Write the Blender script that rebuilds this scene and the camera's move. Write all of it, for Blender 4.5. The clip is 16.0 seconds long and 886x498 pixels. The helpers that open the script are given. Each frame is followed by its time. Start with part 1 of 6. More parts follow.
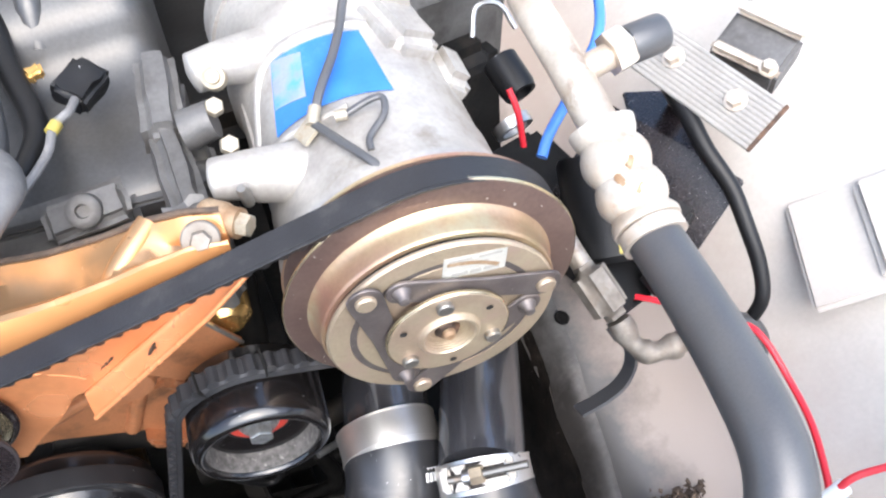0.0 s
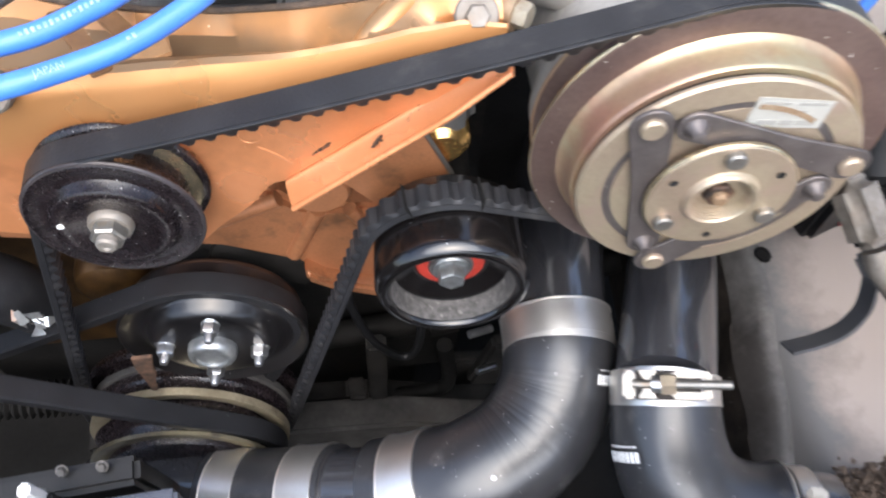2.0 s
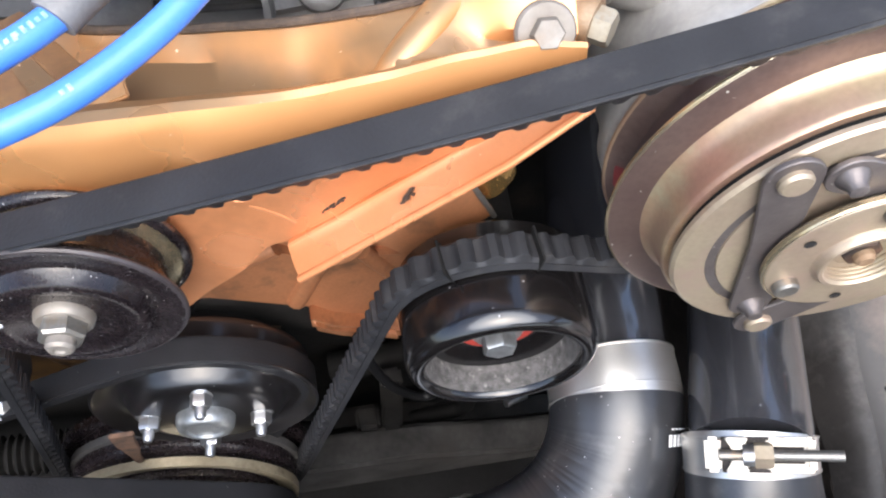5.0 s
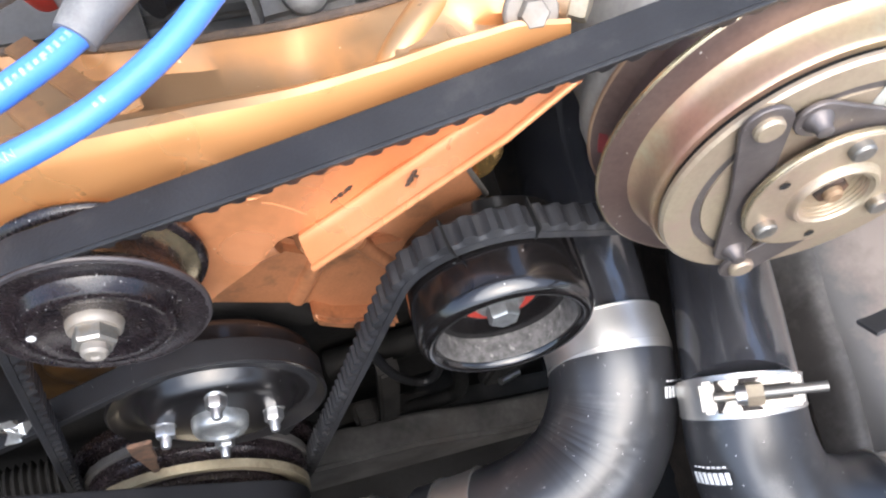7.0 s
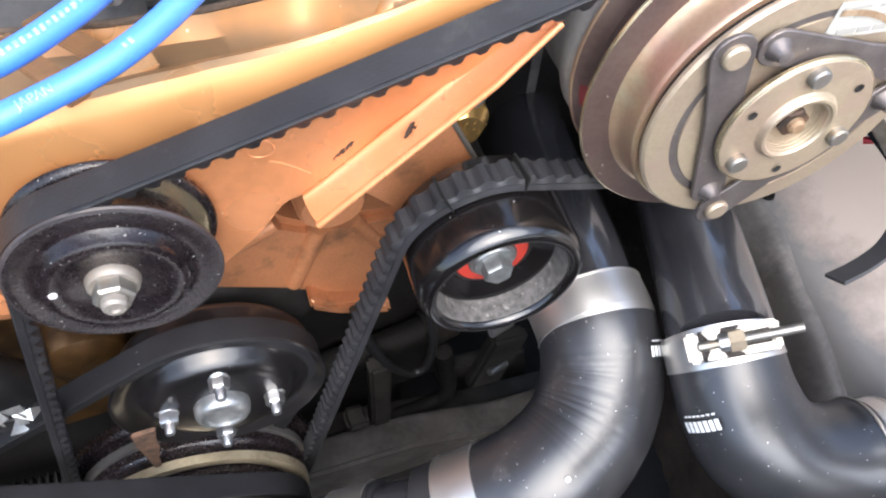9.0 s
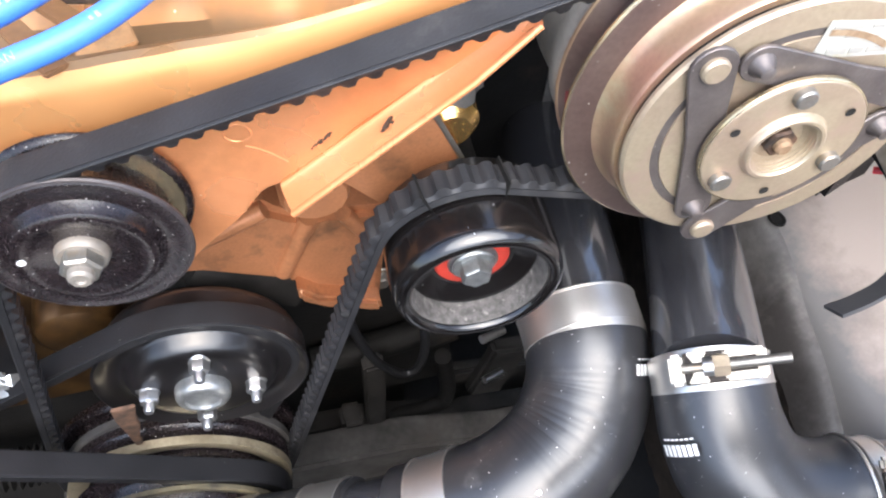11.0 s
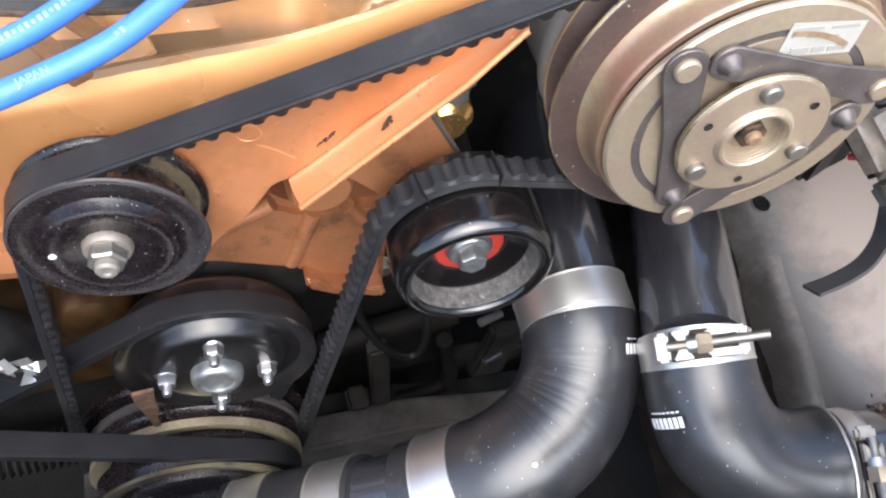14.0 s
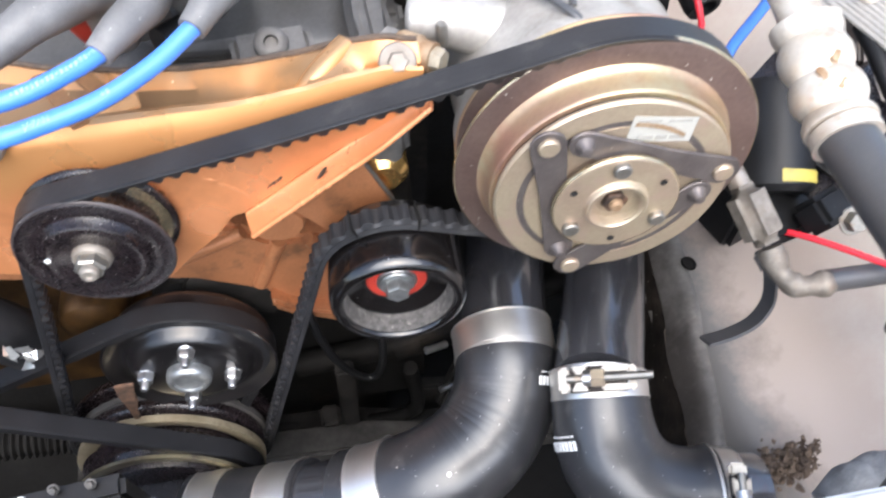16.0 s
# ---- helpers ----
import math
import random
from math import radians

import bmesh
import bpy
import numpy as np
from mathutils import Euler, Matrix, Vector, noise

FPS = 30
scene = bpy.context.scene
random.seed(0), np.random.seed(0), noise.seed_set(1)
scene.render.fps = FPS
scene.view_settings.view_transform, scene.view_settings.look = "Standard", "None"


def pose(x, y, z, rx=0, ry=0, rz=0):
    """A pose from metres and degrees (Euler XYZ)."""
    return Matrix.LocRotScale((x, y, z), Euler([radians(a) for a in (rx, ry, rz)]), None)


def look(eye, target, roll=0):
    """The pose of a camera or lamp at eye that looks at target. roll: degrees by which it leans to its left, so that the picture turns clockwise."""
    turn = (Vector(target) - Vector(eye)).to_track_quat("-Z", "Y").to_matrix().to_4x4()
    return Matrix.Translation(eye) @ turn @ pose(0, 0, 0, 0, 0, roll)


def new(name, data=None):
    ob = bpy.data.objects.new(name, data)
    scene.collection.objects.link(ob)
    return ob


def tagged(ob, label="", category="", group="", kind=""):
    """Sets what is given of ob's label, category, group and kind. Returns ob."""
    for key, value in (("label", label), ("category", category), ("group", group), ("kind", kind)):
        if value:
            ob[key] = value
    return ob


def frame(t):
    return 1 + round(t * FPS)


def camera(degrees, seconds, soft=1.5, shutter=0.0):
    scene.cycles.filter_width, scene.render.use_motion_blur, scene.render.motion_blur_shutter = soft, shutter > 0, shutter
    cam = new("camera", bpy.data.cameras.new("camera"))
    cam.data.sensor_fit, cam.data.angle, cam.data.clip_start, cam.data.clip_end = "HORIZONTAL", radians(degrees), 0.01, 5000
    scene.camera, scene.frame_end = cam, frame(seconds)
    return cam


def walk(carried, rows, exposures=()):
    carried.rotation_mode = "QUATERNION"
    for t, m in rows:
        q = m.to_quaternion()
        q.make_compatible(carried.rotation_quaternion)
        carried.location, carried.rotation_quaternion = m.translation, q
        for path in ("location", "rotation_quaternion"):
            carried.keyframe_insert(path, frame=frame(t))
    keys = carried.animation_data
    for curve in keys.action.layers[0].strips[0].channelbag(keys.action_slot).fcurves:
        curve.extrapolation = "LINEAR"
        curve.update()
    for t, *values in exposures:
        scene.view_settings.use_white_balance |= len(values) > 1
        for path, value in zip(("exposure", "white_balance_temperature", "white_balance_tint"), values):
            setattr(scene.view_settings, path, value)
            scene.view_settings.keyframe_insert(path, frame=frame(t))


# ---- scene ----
cam = camera(58.5, 16.0, 2.1, 0.5)
PATH = [
    (0, (-0.056, -0.145, 0.996), (0.34, 0.889, -0.67), -0.3),
    (0.5, (-0.055, -0.143, 0.971), (0.311, 0.884, -0.706), -0.0),
    (1, (-0.096, -0.145, 0.952), (0.21, 0.858, -0.751), 2.5),
    (1.5, (-0.11, -0.171, 0.951), (0.136, 0.864, -0.743), 3.0),
    (2, (-0.124, -0.147, 0.929), (0.066, 0.862, -0.787), 4.1),
    (2.5, (-0.141, -0.096, 0.886), (0.055, 0.827, -0.877), 4.4),
    (3, (-0.144, -0.1, 0.875), (0.074, 0.813, -0.89), 4.9),
    (3.5, (-0.148, -0.087, 0.883), (0.069, 0.826, -0.883), 4.9),
    (4, (-0.142, -0.079, 0.887), (0.072, 0.834, -0.88), 4.7),
    (4.5, (-0.133, -0.078, 0.886), (0.078, 0.841, -0.878), 3.9),
    (6.8, (-0.145, -0.09, 0.897), (0.137, 0.812, -0.865), 3.6),
    (7, (-0.15, -0.09, 0.897), (0.162, 0.808, -0.862), 3.4),
    (7.5, (-0.16, -0.08, 0.884), (0.219, 0.786, -0.878), 3.5),
    (8, (-0.152, -0.079, 0.872), (0.265, 0.768, -0.892), 2.9),
    (8.5, (-0.158, -0.09, 0.88), (0.285, 0.786, -0.862), 4.2),
    (9, (-0.171, -0.121, 0.894), (0.25, 0.851, -0.803), 4.2),
    (9.2, (-0.171, -0.126, 0.892), (0.239, 0.867, -0.795), 3.3),
    (11.3, (-0.148, -0.13, 0.891), (0.162, 0.892, -0.8), 4.2),
    (11.5, (-0.148, -0.133, 0.892), (0.149, 0.894, -0.799), 4.1),
    (12, (-0.142, -0.139, 0.898), (0.148, 0.895, -0.79), 3.1),
    (12.5, (-0.141, -0.141, 0.902), (0.161, 0.915, -0.769), 3.1),
    (13, (-0.149, -0.143, 0.901), (0.159, 0.875, -0.793), 4.2),
    (13.5, (-0.15, -0.143, 0.91), (0.151, 0.858, -0.796), 3.1),
    (14, (-0.151, -0.139, 0.909), (0.167, 0.851, -0.8), 2.9),
    (14.5, (-0.148, -0.143, 0.912), (0.175, 0.802, -0.821), 2.4),
    (15, (-0.151, -0.163, 0.934), (0.184, 0.848, -0.759), 4.1),
    (15.5, (-0.139, -0.192, 0.94), (0.141, 0.91, -0.705), 3.9),
    (16, (-0.112, -0.185, 0.96), (0.134, 0.917, -0.691), 2.6),
]
walk(cam, [(t, look(eye, target, roll)) for t, eye, target, roll in PATH], [(0.0, 1.96), (0.5, 1.36), (1.0, 0.86), (1.5, 1.22), (2.0, 1.66), (2.5, 1.74), (3.0, 1.86), (3.5, 2.13), (4.0, 1.98), (4.5, 1.76), (7.0, 1.93), (7.5, 1.76), (8.0, 1.71), (8.5, 1.89), (9.0, 2.0), (11.5, 2.15), (12.5, 2.11), (13.5, 1.9), (14.5, 1.74), (15.0, 1.82), (15.5, 1.82), (16.0, 1.84)])
SKY, SUN = 0.15, 1.6

# ---- light ----
world = bpy.data.worlds.new("sky")
scene.world = world
world.use_nodes = True
wn = world.node_tree
sky = wn.nodes.new("ShaderNodeTexSky")
sky.sky_type = "NISHITA"
sky.sun_disc = False
sky.sun_elevation = radians(59)
sky.sun_rotation = radians(185)
sky.air_density, sky.dust_density = 1.0, 3.0
wn.nodes["Background"].inputs["Strength"].default_value = SKY
wn.links.new(sky.outputs[0], wn.nodes["Background"].inputs["Color"])
sun = new("sun", bpy.data.lights.new("sun", "SUN"))
sun.data.energy, sun.data.angle, sun.data.color = SUN, radians(70), (0.92, 0.965, 1.02)
sun.matrix_world = look((-0.10, -1.45, 3.0), (0, 0, 0.6))


# ---- materials ----
def mat(name, colour, rough=0.5, metal=0.0, tint=None, blotch=30.0, grain=400.0, vary=0.25, bump=0.15,
        specks=0.0, speck_scale=330.0, speck_colour=(0.42, 0.41, 0.39), stain=None, stain_amount=0.0, stain_scale=18.0,
        coat=0.0, brushed=None, trans=0.0, spec=0.5, detail=5.0, even=0.18, stain_detail=7.0, patchy=False, grime=(), dust=None, upper=None):
    """A painted, metal or rubber surface: blotches, grain, dust specks and stains at real size."""
    m = bpy.data.materials.new(name)
    m.use_nodes = True
    nt = m.node_tree
    b = nt.nodes["Principled BSDF"]
    N, L = nt.nodes.new, nt.links.new
    co = N("ShaderNodeTexCoord")
    src = co.outputs["Object"]
    if brushed:
        mp = N("ShaderNodeMapping")
        mp.inputs["Scale"].default_value = brushed
        L(src, mp.inputs["Vector"])
        gsrc = mp.outputs["Vector"]
    else:
        gsrc = src
    big = N("ShaderNodeTexNoise")
    big.inputs["Scale"].default_value, big.inputs["Detail"].default_value = blotch, detail
    L(src, big.inputs["Vector"])
    fine = N("ShaderNodeTexNoise")
    fine.inputs["Scale"].default_value, fine.inputs["Detail"].default_value = grain, 4
    L(gsrc, fine.inputs["Vector"])
    c2 = tint or tuple(v * (1 - vary) for v in colour)
    mix = N("ShaderNodeMix")
    mix.data_type = "RGBA"
    mix.inputs[6].default_value, mix.inputs[7].default_value = (*colour, 1), (*c2, 1)
    ramp = N("ShaderNodeMapRange")
    ramp.inputs[1].default_value, ramp.inputs[2].default_value = 0.35, 0.68
    L(big.outputs["Fac"], ramp.inputs[0])
    L(ramp.outputs[0], mix.inputs[0])
    mix2 = N("ShaderNodeMix")
    mix2.data_type, mix2.blend_type = "RGBA", "MULTIPLY"
    mix2.inputs[0].default_value = 1.0
    L(mix.outputs[2], mix2.inputs[6])
    g = N("ShaderNodeMapRange")
    g.inputs[1].default_value, g.inputs[2].default_value = 0.3, 0.7
    g.inputs[3].default_value, g.inputs[4].default_value = 1 - vary * 0.6, 1 + vary * 0.3
    L(fine.outputs["Fac"], g.inputs[0])
    L(g.outputs[0], mix2.inputs[7])
    col = mix2.outputs[2]
    if stain:
        sn = N("ShaderNodeTexNoise")
        sn.inputs["Scale"].default_value, sn.inputs["Detail"].default_value, sn.inputs["Roughness"].default_value = stain_scale, stain_detail, 0.65
        L(src, sn.inputs["Vector"])
        sr = N("ShaderNodeMapRange")
        sr.inputs[1].default_value, sr.inputs[2].default_value = 0.62 - 0.3 * stain_amount, 0.8 - 0.25 * stain_amount
        L(sn.outputs["Fac"], sr.inputs[0])
        mx = N("ShaderNodeMix")
        mx.data_type = "RGBA"
        mx.inputs[7].default_value = (*stain, 1)
        L(sr.outputs[0], mx.inputs[0])
        L(col, mx.inputs[6])
        col = mx.outputs[2]
    # tone above a sloping line; it puts sky sheen into the colour
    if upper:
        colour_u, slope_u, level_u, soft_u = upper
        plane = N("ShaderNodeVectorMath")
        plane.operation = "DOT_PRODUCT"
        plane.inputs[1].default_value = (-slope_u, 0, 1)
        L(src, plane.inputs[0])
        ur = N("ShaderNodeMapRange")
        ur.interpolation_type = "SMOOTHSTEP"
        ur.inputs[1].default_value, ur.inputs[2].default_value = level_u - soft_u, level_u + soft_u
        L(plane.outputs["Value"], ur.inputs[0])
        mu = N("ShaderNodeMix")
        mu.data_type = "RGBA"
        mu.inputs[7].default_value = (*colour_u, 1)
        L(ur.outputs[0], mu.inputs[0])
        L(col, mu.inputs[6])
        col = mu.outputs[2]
    # tan dust tone by how far a face points up
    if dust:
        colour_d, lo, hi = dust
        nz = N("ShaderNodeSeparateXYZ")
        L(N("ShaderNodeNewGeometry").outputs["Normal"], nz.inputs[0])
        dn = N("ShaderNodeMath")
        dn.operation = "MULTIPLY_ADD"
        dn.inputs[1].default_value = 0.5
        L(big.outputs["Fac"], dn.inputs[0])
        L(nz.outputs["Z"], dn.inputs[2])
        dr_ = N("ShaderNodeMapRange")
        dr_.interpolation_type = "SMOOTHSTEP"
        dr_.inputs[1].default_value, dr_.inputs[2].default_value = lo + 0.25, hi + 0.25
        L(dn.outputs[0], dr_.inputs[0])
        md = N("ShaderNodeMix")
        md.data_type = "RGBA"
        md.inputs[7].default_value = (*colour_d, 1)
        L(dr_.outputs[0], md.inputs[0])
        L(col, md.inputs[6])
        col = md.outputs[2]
    # tints that fade along x with a ragged edge
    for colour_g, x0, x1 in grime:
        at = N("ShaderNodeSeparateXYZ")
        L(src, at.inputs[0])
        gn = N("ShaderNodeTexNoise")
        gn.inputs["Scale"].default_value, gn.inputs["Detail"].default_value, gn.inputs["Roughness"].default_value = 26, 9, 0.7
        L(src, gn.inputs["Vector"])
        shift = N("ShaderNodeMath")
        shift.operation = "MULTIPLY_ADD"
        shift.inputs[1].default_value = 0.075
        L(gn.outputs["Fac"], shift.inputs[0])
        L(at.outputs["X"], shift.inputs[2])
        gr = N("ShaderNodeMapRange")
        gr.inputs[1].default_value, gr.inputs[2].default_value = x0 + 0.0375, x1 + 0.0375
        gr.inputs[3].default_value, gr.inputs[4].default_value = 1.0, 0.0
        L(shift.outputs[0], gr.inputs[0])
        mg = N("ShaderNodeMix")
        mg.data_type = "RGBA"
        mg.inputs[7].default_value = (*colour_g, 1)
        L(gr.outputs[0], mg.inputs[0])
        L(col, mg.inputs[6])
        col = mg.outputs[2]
    rr = N("ShaderNodeMapRange")
    rr.inputs[3].default_value, rr.inputs[4].default_value = max(0.03, rough * (1 - even)), min(1, rough * (1 + even))
    L((big if patchy else fine).outputs["Fac"], rr.inputs[0])
    if patchy:
        rr.inputs[1].default_value, rr.inputs[2].default_value = 0.3, 0.7
    if specks:
        vo = N("ShaderNodeTexVoronoi")
        vo.inputs["Scale"].default_value = speck_scale
        L(src, vo.inputs["Vector"])
        cell = N("ShaderNodeSeparateColor")
        L(vo.outputs["Color"], cell.inputs[0])
        size = N("ShaderNodeMapRange")
        size.inputs[1].default_value, size.inputs[2].default_value = 1 - specks, 1.0
        size.inputs[3].default_value, size.inputs[4].default_value = 0.0, 0.18
        L(cell.outputs[0], size.inputs[0])
        less = N("ShaderNodeMath")
        less.operation = "LESS_THAN"
        L(vo.outputs["Distance"], less.inputs[0])
        L(size.outputs[0], less.inputs[1])
        ms = N("ShaderNodeMix")
        ms.data_type = "RGBA"
        ms.inputs[7].default_value = (*speck_colour, 1)
        L(less.outputs[0], ms.inputs[0])
        L(col, ms.inputs[6])
        col = ms.outputs[2]
    L(col, b.inputs["Base Color"])
    L(rr.outputs[0], b.inputs["Roughness"])
    b.inputs["Metallic"].default_value = metal
    b.inputs["Specular IOR Level"].default_value = spec
    b.inputs["Coat Weight"].default_value, b.inputs["Coat Roughness"].default_value = coat, 0.08
    b.inputs["Transmission Weight"].default_value = trans
    if bump:
        bp = N("ShaderNodeBump")
        bp.inputs["Strength"].default_value, bp.inputs["Distance"].default_value = bump, 0.0006
        L(fine.outputs["Fac"], bp.inputs["Height"])
        L(bp.outputs[0], b.inputs["Normal"])
    return m


GOLD = mat("gold_paint", (0.76, 0.315, 0.142), 0.32, 0.50, tint=(0.62, 0.25, 0.100), blotch=38, grain=900, vary=0.06, bump=0.015, detail=3.0, even=0.35, patchy=True,
           stain=(0.50, 0.20, 0.08), stain_amount=0.22, stain_scale=45, stain_detail=2.5,
           specks=0.035, speck_scale=330, speck_colour=(0.84, 0.58, 0.38))
# GOLD's paint again, with dust and the sky's sheen put into the colour
GOLD_TOP = mat("dusty_sheen_gold_paint", (0.76, 0.315, 0.142), 0.32, 0.50, tint=(0.62, 0.25, 0.100), blotch=38, grain=900, vary=0.06, bump=0.035, detail=3.0, even=0.35, patchy=True,
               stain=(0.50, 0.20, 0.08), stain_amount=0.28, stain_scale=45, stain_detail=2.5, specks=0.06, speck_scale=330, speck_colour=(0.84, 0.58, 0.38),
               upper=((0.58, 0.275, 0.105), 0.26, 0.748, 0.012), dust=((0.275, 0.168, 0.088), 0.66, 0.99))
# GOLD darkened for the recess: its shade, plus some grime, is in the colour
GOLD_GRIMY_SHADE = mat("grimy_shaded_gold_paint", (0.44, 0.185, 0.085), 0.38, 0.4, tint=(0.33, 0.135, 0.060), blotch=30, grain=700, vary=0.2, bump=0.1,
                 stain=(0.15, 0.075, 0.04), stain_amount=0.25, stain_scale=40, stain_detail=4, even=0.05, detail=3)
GOLD_DULL = mat("dusty_gold_paint", (0.50, 0.30, 0.15), 0.5, 0.35, tint=(0.44, 0.24, 0.11), blotch=30, grain=700, vary=0.2,
                stain=(0.22, 0.13, 0.07), stain_amount=0.2, stain_scale=45)
CHROMATE = mat("yellow_zinc_plate", (0.415, 0.345, 0.245), 0.42, 0.6, tint=(0.37, 0.285, 0.21), blotch=40, grain=600, vary=0.16, bump=0.06,
               specks=0.05, speck_scale=500, speck_colour=(0.36, 0.29, 0.22), stain=(0.40, 0.30, 0.235), stain_amount=0.36, stain_scale=60, stain_detail=4)
CHROMATE_EDGE = mat("iridescent_zinc_rim", (0.44, 0.355, 0.205), 0.34, 0.65, tint=(0.37, 0.20, 0.155), blotch=20, grain=600, vary=0.15, bump=0.04,
                    stain=(0.44, 0.42, 0.28), stain_amount=0.24, stain_scale=28, specks=0.01)
FLANGE = mat("worn_brown_steel", (0.170, 0.118, 0.100), 0.34, 0.6, tint=(0.125, 0.082, 0.073), blotch=35, grain=500, vary=0.2, bump=0.05,
             specks=0.22, speck_scale=420, speck_colour=(0.74, 0.70, 0.64), stain=(0.2, 0.15, 0.13), stain_amount=0.15, stain_scale=24)
STEEL = mat("bare_steel", (0.29, 0.275, 0.25), 0.40, 0.8, blotch=120, grain=900, vary=0.2, stain=(0.27, 0.20, 0.13), stain_amount=0.24, stain_scale=160)
ZINC = mat("bright_zinc", (0.52, 0.52, 0.52), 0.34, 0.95, blotch=200, grain=1500, vary=0.15, bump=0.03)
STAINLESS = mat("stainless_band", (0.76, 0.74, 0.70), 0.40, 0.95, tint=(0.66, 0.62, 0.57), blotch=40, grain=260, vary=0.03, bump=0.0, even=0.06, brushed=(1, 1, 9))
CLAMP = mat("dull_clamp_steel", (0.46, 0.425, 0.37), 0.42, 0.85, tint=(0.34, 0.31, 0.27), blotch=150, grain=700, vary=0.15, bump=0.05)
# steel below the engine, near black with its shade in the colour
UNDER = mat("shaded_dusty_steel", (0.026, 0.0245, 0.023), 0.8, tint=(0.011, 0.0105, 0.010), blotch=45, grain=300, vary=0.3, bump=0.3, spec=0.15)
SPRING = mat("dark_spring_steel", (0.155, 0.135, 0.128), 0.46, 0.6, tint=(0.11, 0.094, 0.09), blotch=90, grain=800, vary=0.2, specks=0.12, speck_scale=600, speck_colour=(0.4, 0.37, 0.34))
ALU = mat("cast_aluminium", (0.44, 0.42, 0.39), 0.5, 0.5, tint=(0.33, 0.31, 0.285), blotch=45, grain=420, vary=0.2, bump=0.35,
          stain=(0.22, 0.19, 0.15), stain_amount=0.18, stain_scale=35)
ALU_DARK = mat("dark_cast_aluminium", (0.15, 0.145, 0.14), 0.55, 0.45, tint=(0.09, 0.086, 0.082), blotch=45, grain=420, vary=0.25, bump=0.4,
               stain=(0.06, 0.055, 0.05), stain_amount=0.25, stain_scale=35)
ALU_TUBE = mat("tarnished_aluminium_tube", (0.60, 0.54, 0.46), 0.42, 0.6, tint=(0.46, 0.38, 0.30), blotch=60, grain=600, vary=0.15, bump=0.1,
               stain=(0.28, 0.19, 0.125), stain_amount=0.25, stain_scale=70)
RUBBER = mat("belt_rubber", (0.013, 0.013, 0.0145), 0.46, tint=(0.020, 0.020, 0.022), blotch=60, grain=900, vary=0.25, bump=0.25,
             stain=(0.040, 0.038, 0.037), stain_amount=0.20, stain_scale=70, spec=0.42)
SMOOTH_RUBBER = mat("smooth_belt_rubber", (0.008, 0.008, 0.009), 0.5, tint=(0.013, 0.013, 0.0145), blotch=60, grain=900, vary=0.25, bump=0.2, specks=0.02, speck_scale=600, spec=0.36)
HOSE_RUBBER = mat("hose_rubber", (0.045, 0.045, 0.048), 0.42, tint=(0.060, 0.059, 0.060), blotch=35, grain=1100, vary=0.25, bump=0.12, specks=0.025, speck_scale=520, speck_colour=(0.2, 0.2, 0.2), spec=0.8)
SILICONE = mat("black_silicone", (0.021, 0.0215, 0.024), 0.32, tint=(0.032, 0.031, 0.032), blotch=34, grain=700, vary=0.1, bump=0.0, even=0.04,
               specks=0.20, speck_scale=560, speck_colour=(0.45, 0.44, 0.43), stain=(0.070, 0.067, 0.065), stain_amount=0.20, stain_scale=60, spec=0.75)
BLACK_PIPE = mat("black_powder_coat", (0.030, 0.030, 0.034), 0.24, tint=(0.044, 0.044, 0.048), blotch=40, grain=800, vary=0.08, bump=0.0, even=0.05,
                 specks=0.03, speck_scale=420, speck_colour=(0.40, 0.40, 0.40), coat=1.0, spec=1.0)
BLACK_PAINT = mat("gloss_black_paint", (0.0045, 0.004, 0.004), 0.20, tint=(0.007, 0.006, 0.006), blotch=40, grain=900, vary=0.2, bump=0.012,
                  specks=0.05, speck_scale=700, speck_colour=(0.4, 0.4, 0.4), coat=0.5)
BLACK_DUSTY = mat("dusty_black_paint", (0.007, 0.005, 0.0058), 0.27, tint=(0.017, 0.0125, 0.0137), blotch=110, grain=700, vary=0.4, bump=0.14,
                  specks=0.42, speck_scale=760, speck_colour=(0.40, 0.38, 0.36), coat=0.2, spec=0.4)
# black lightened for the highlight along the idler rim
EDGE_SHEEN = mat("edge_sheen_black", (0.055, 0.047, 0.049), 0.4, 0.3, tint=(0.03, 0.025, 0.026), blotch=90, grain=700, vary=0.3, bump=0.1, specks=0.2, speck_scale=700)
SATIN_BLACK = mat("satin_black_paint", (0.0045, 0.0042, 0.0045), 0.30, tint=(0.008, 0.007, 0.0075), blotch=60, grain=900, vary=0.2, bump=0.01, specks=0.04, speck_scale=700, coat=0.25)
GRIT = mat("grit_covered_steel", (0.12, 0.113, 0.107), 0.8, 0.2, tint=(0.05, 0.047, 0.044), blotch=320, grain=1200, vary=0.4, bump=0.7,
           stain=(0.3, 0.285, 0.26), stain_amount=0.13, stain_scale=300)
PLASTIC = mat("black_plastic", (0.007, 0.007, 0.0075), 0.45, spec=0.3, blotch=50, grain=900, vary=0.25, bump=0.2, specks=0.03)
# engine metal darkened so its grime and the bay's shade share the colour
ENGINE = mat("grimy_shaded_engine_metal", (0.015, 0.0145, 0.014), 0.65, 0.2, tint=(0.009, 0.0086, 0.008), blotch=30, grain=300, vary=0.35, bump=0.5,
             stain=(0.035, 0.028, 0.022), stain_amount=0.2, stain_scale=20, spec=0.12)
VALVE = mat("grey_engine_cover", (0.095, 0.093, 0.091), 0.38, 0.5, tint=(0.062, 0.060, 0.058), blotch=20, grain=500, vary=0.2, bump=0.15,
            stain=(0.09, 0.085, 0.08), stain_amount=0.2, stain_scale=15)
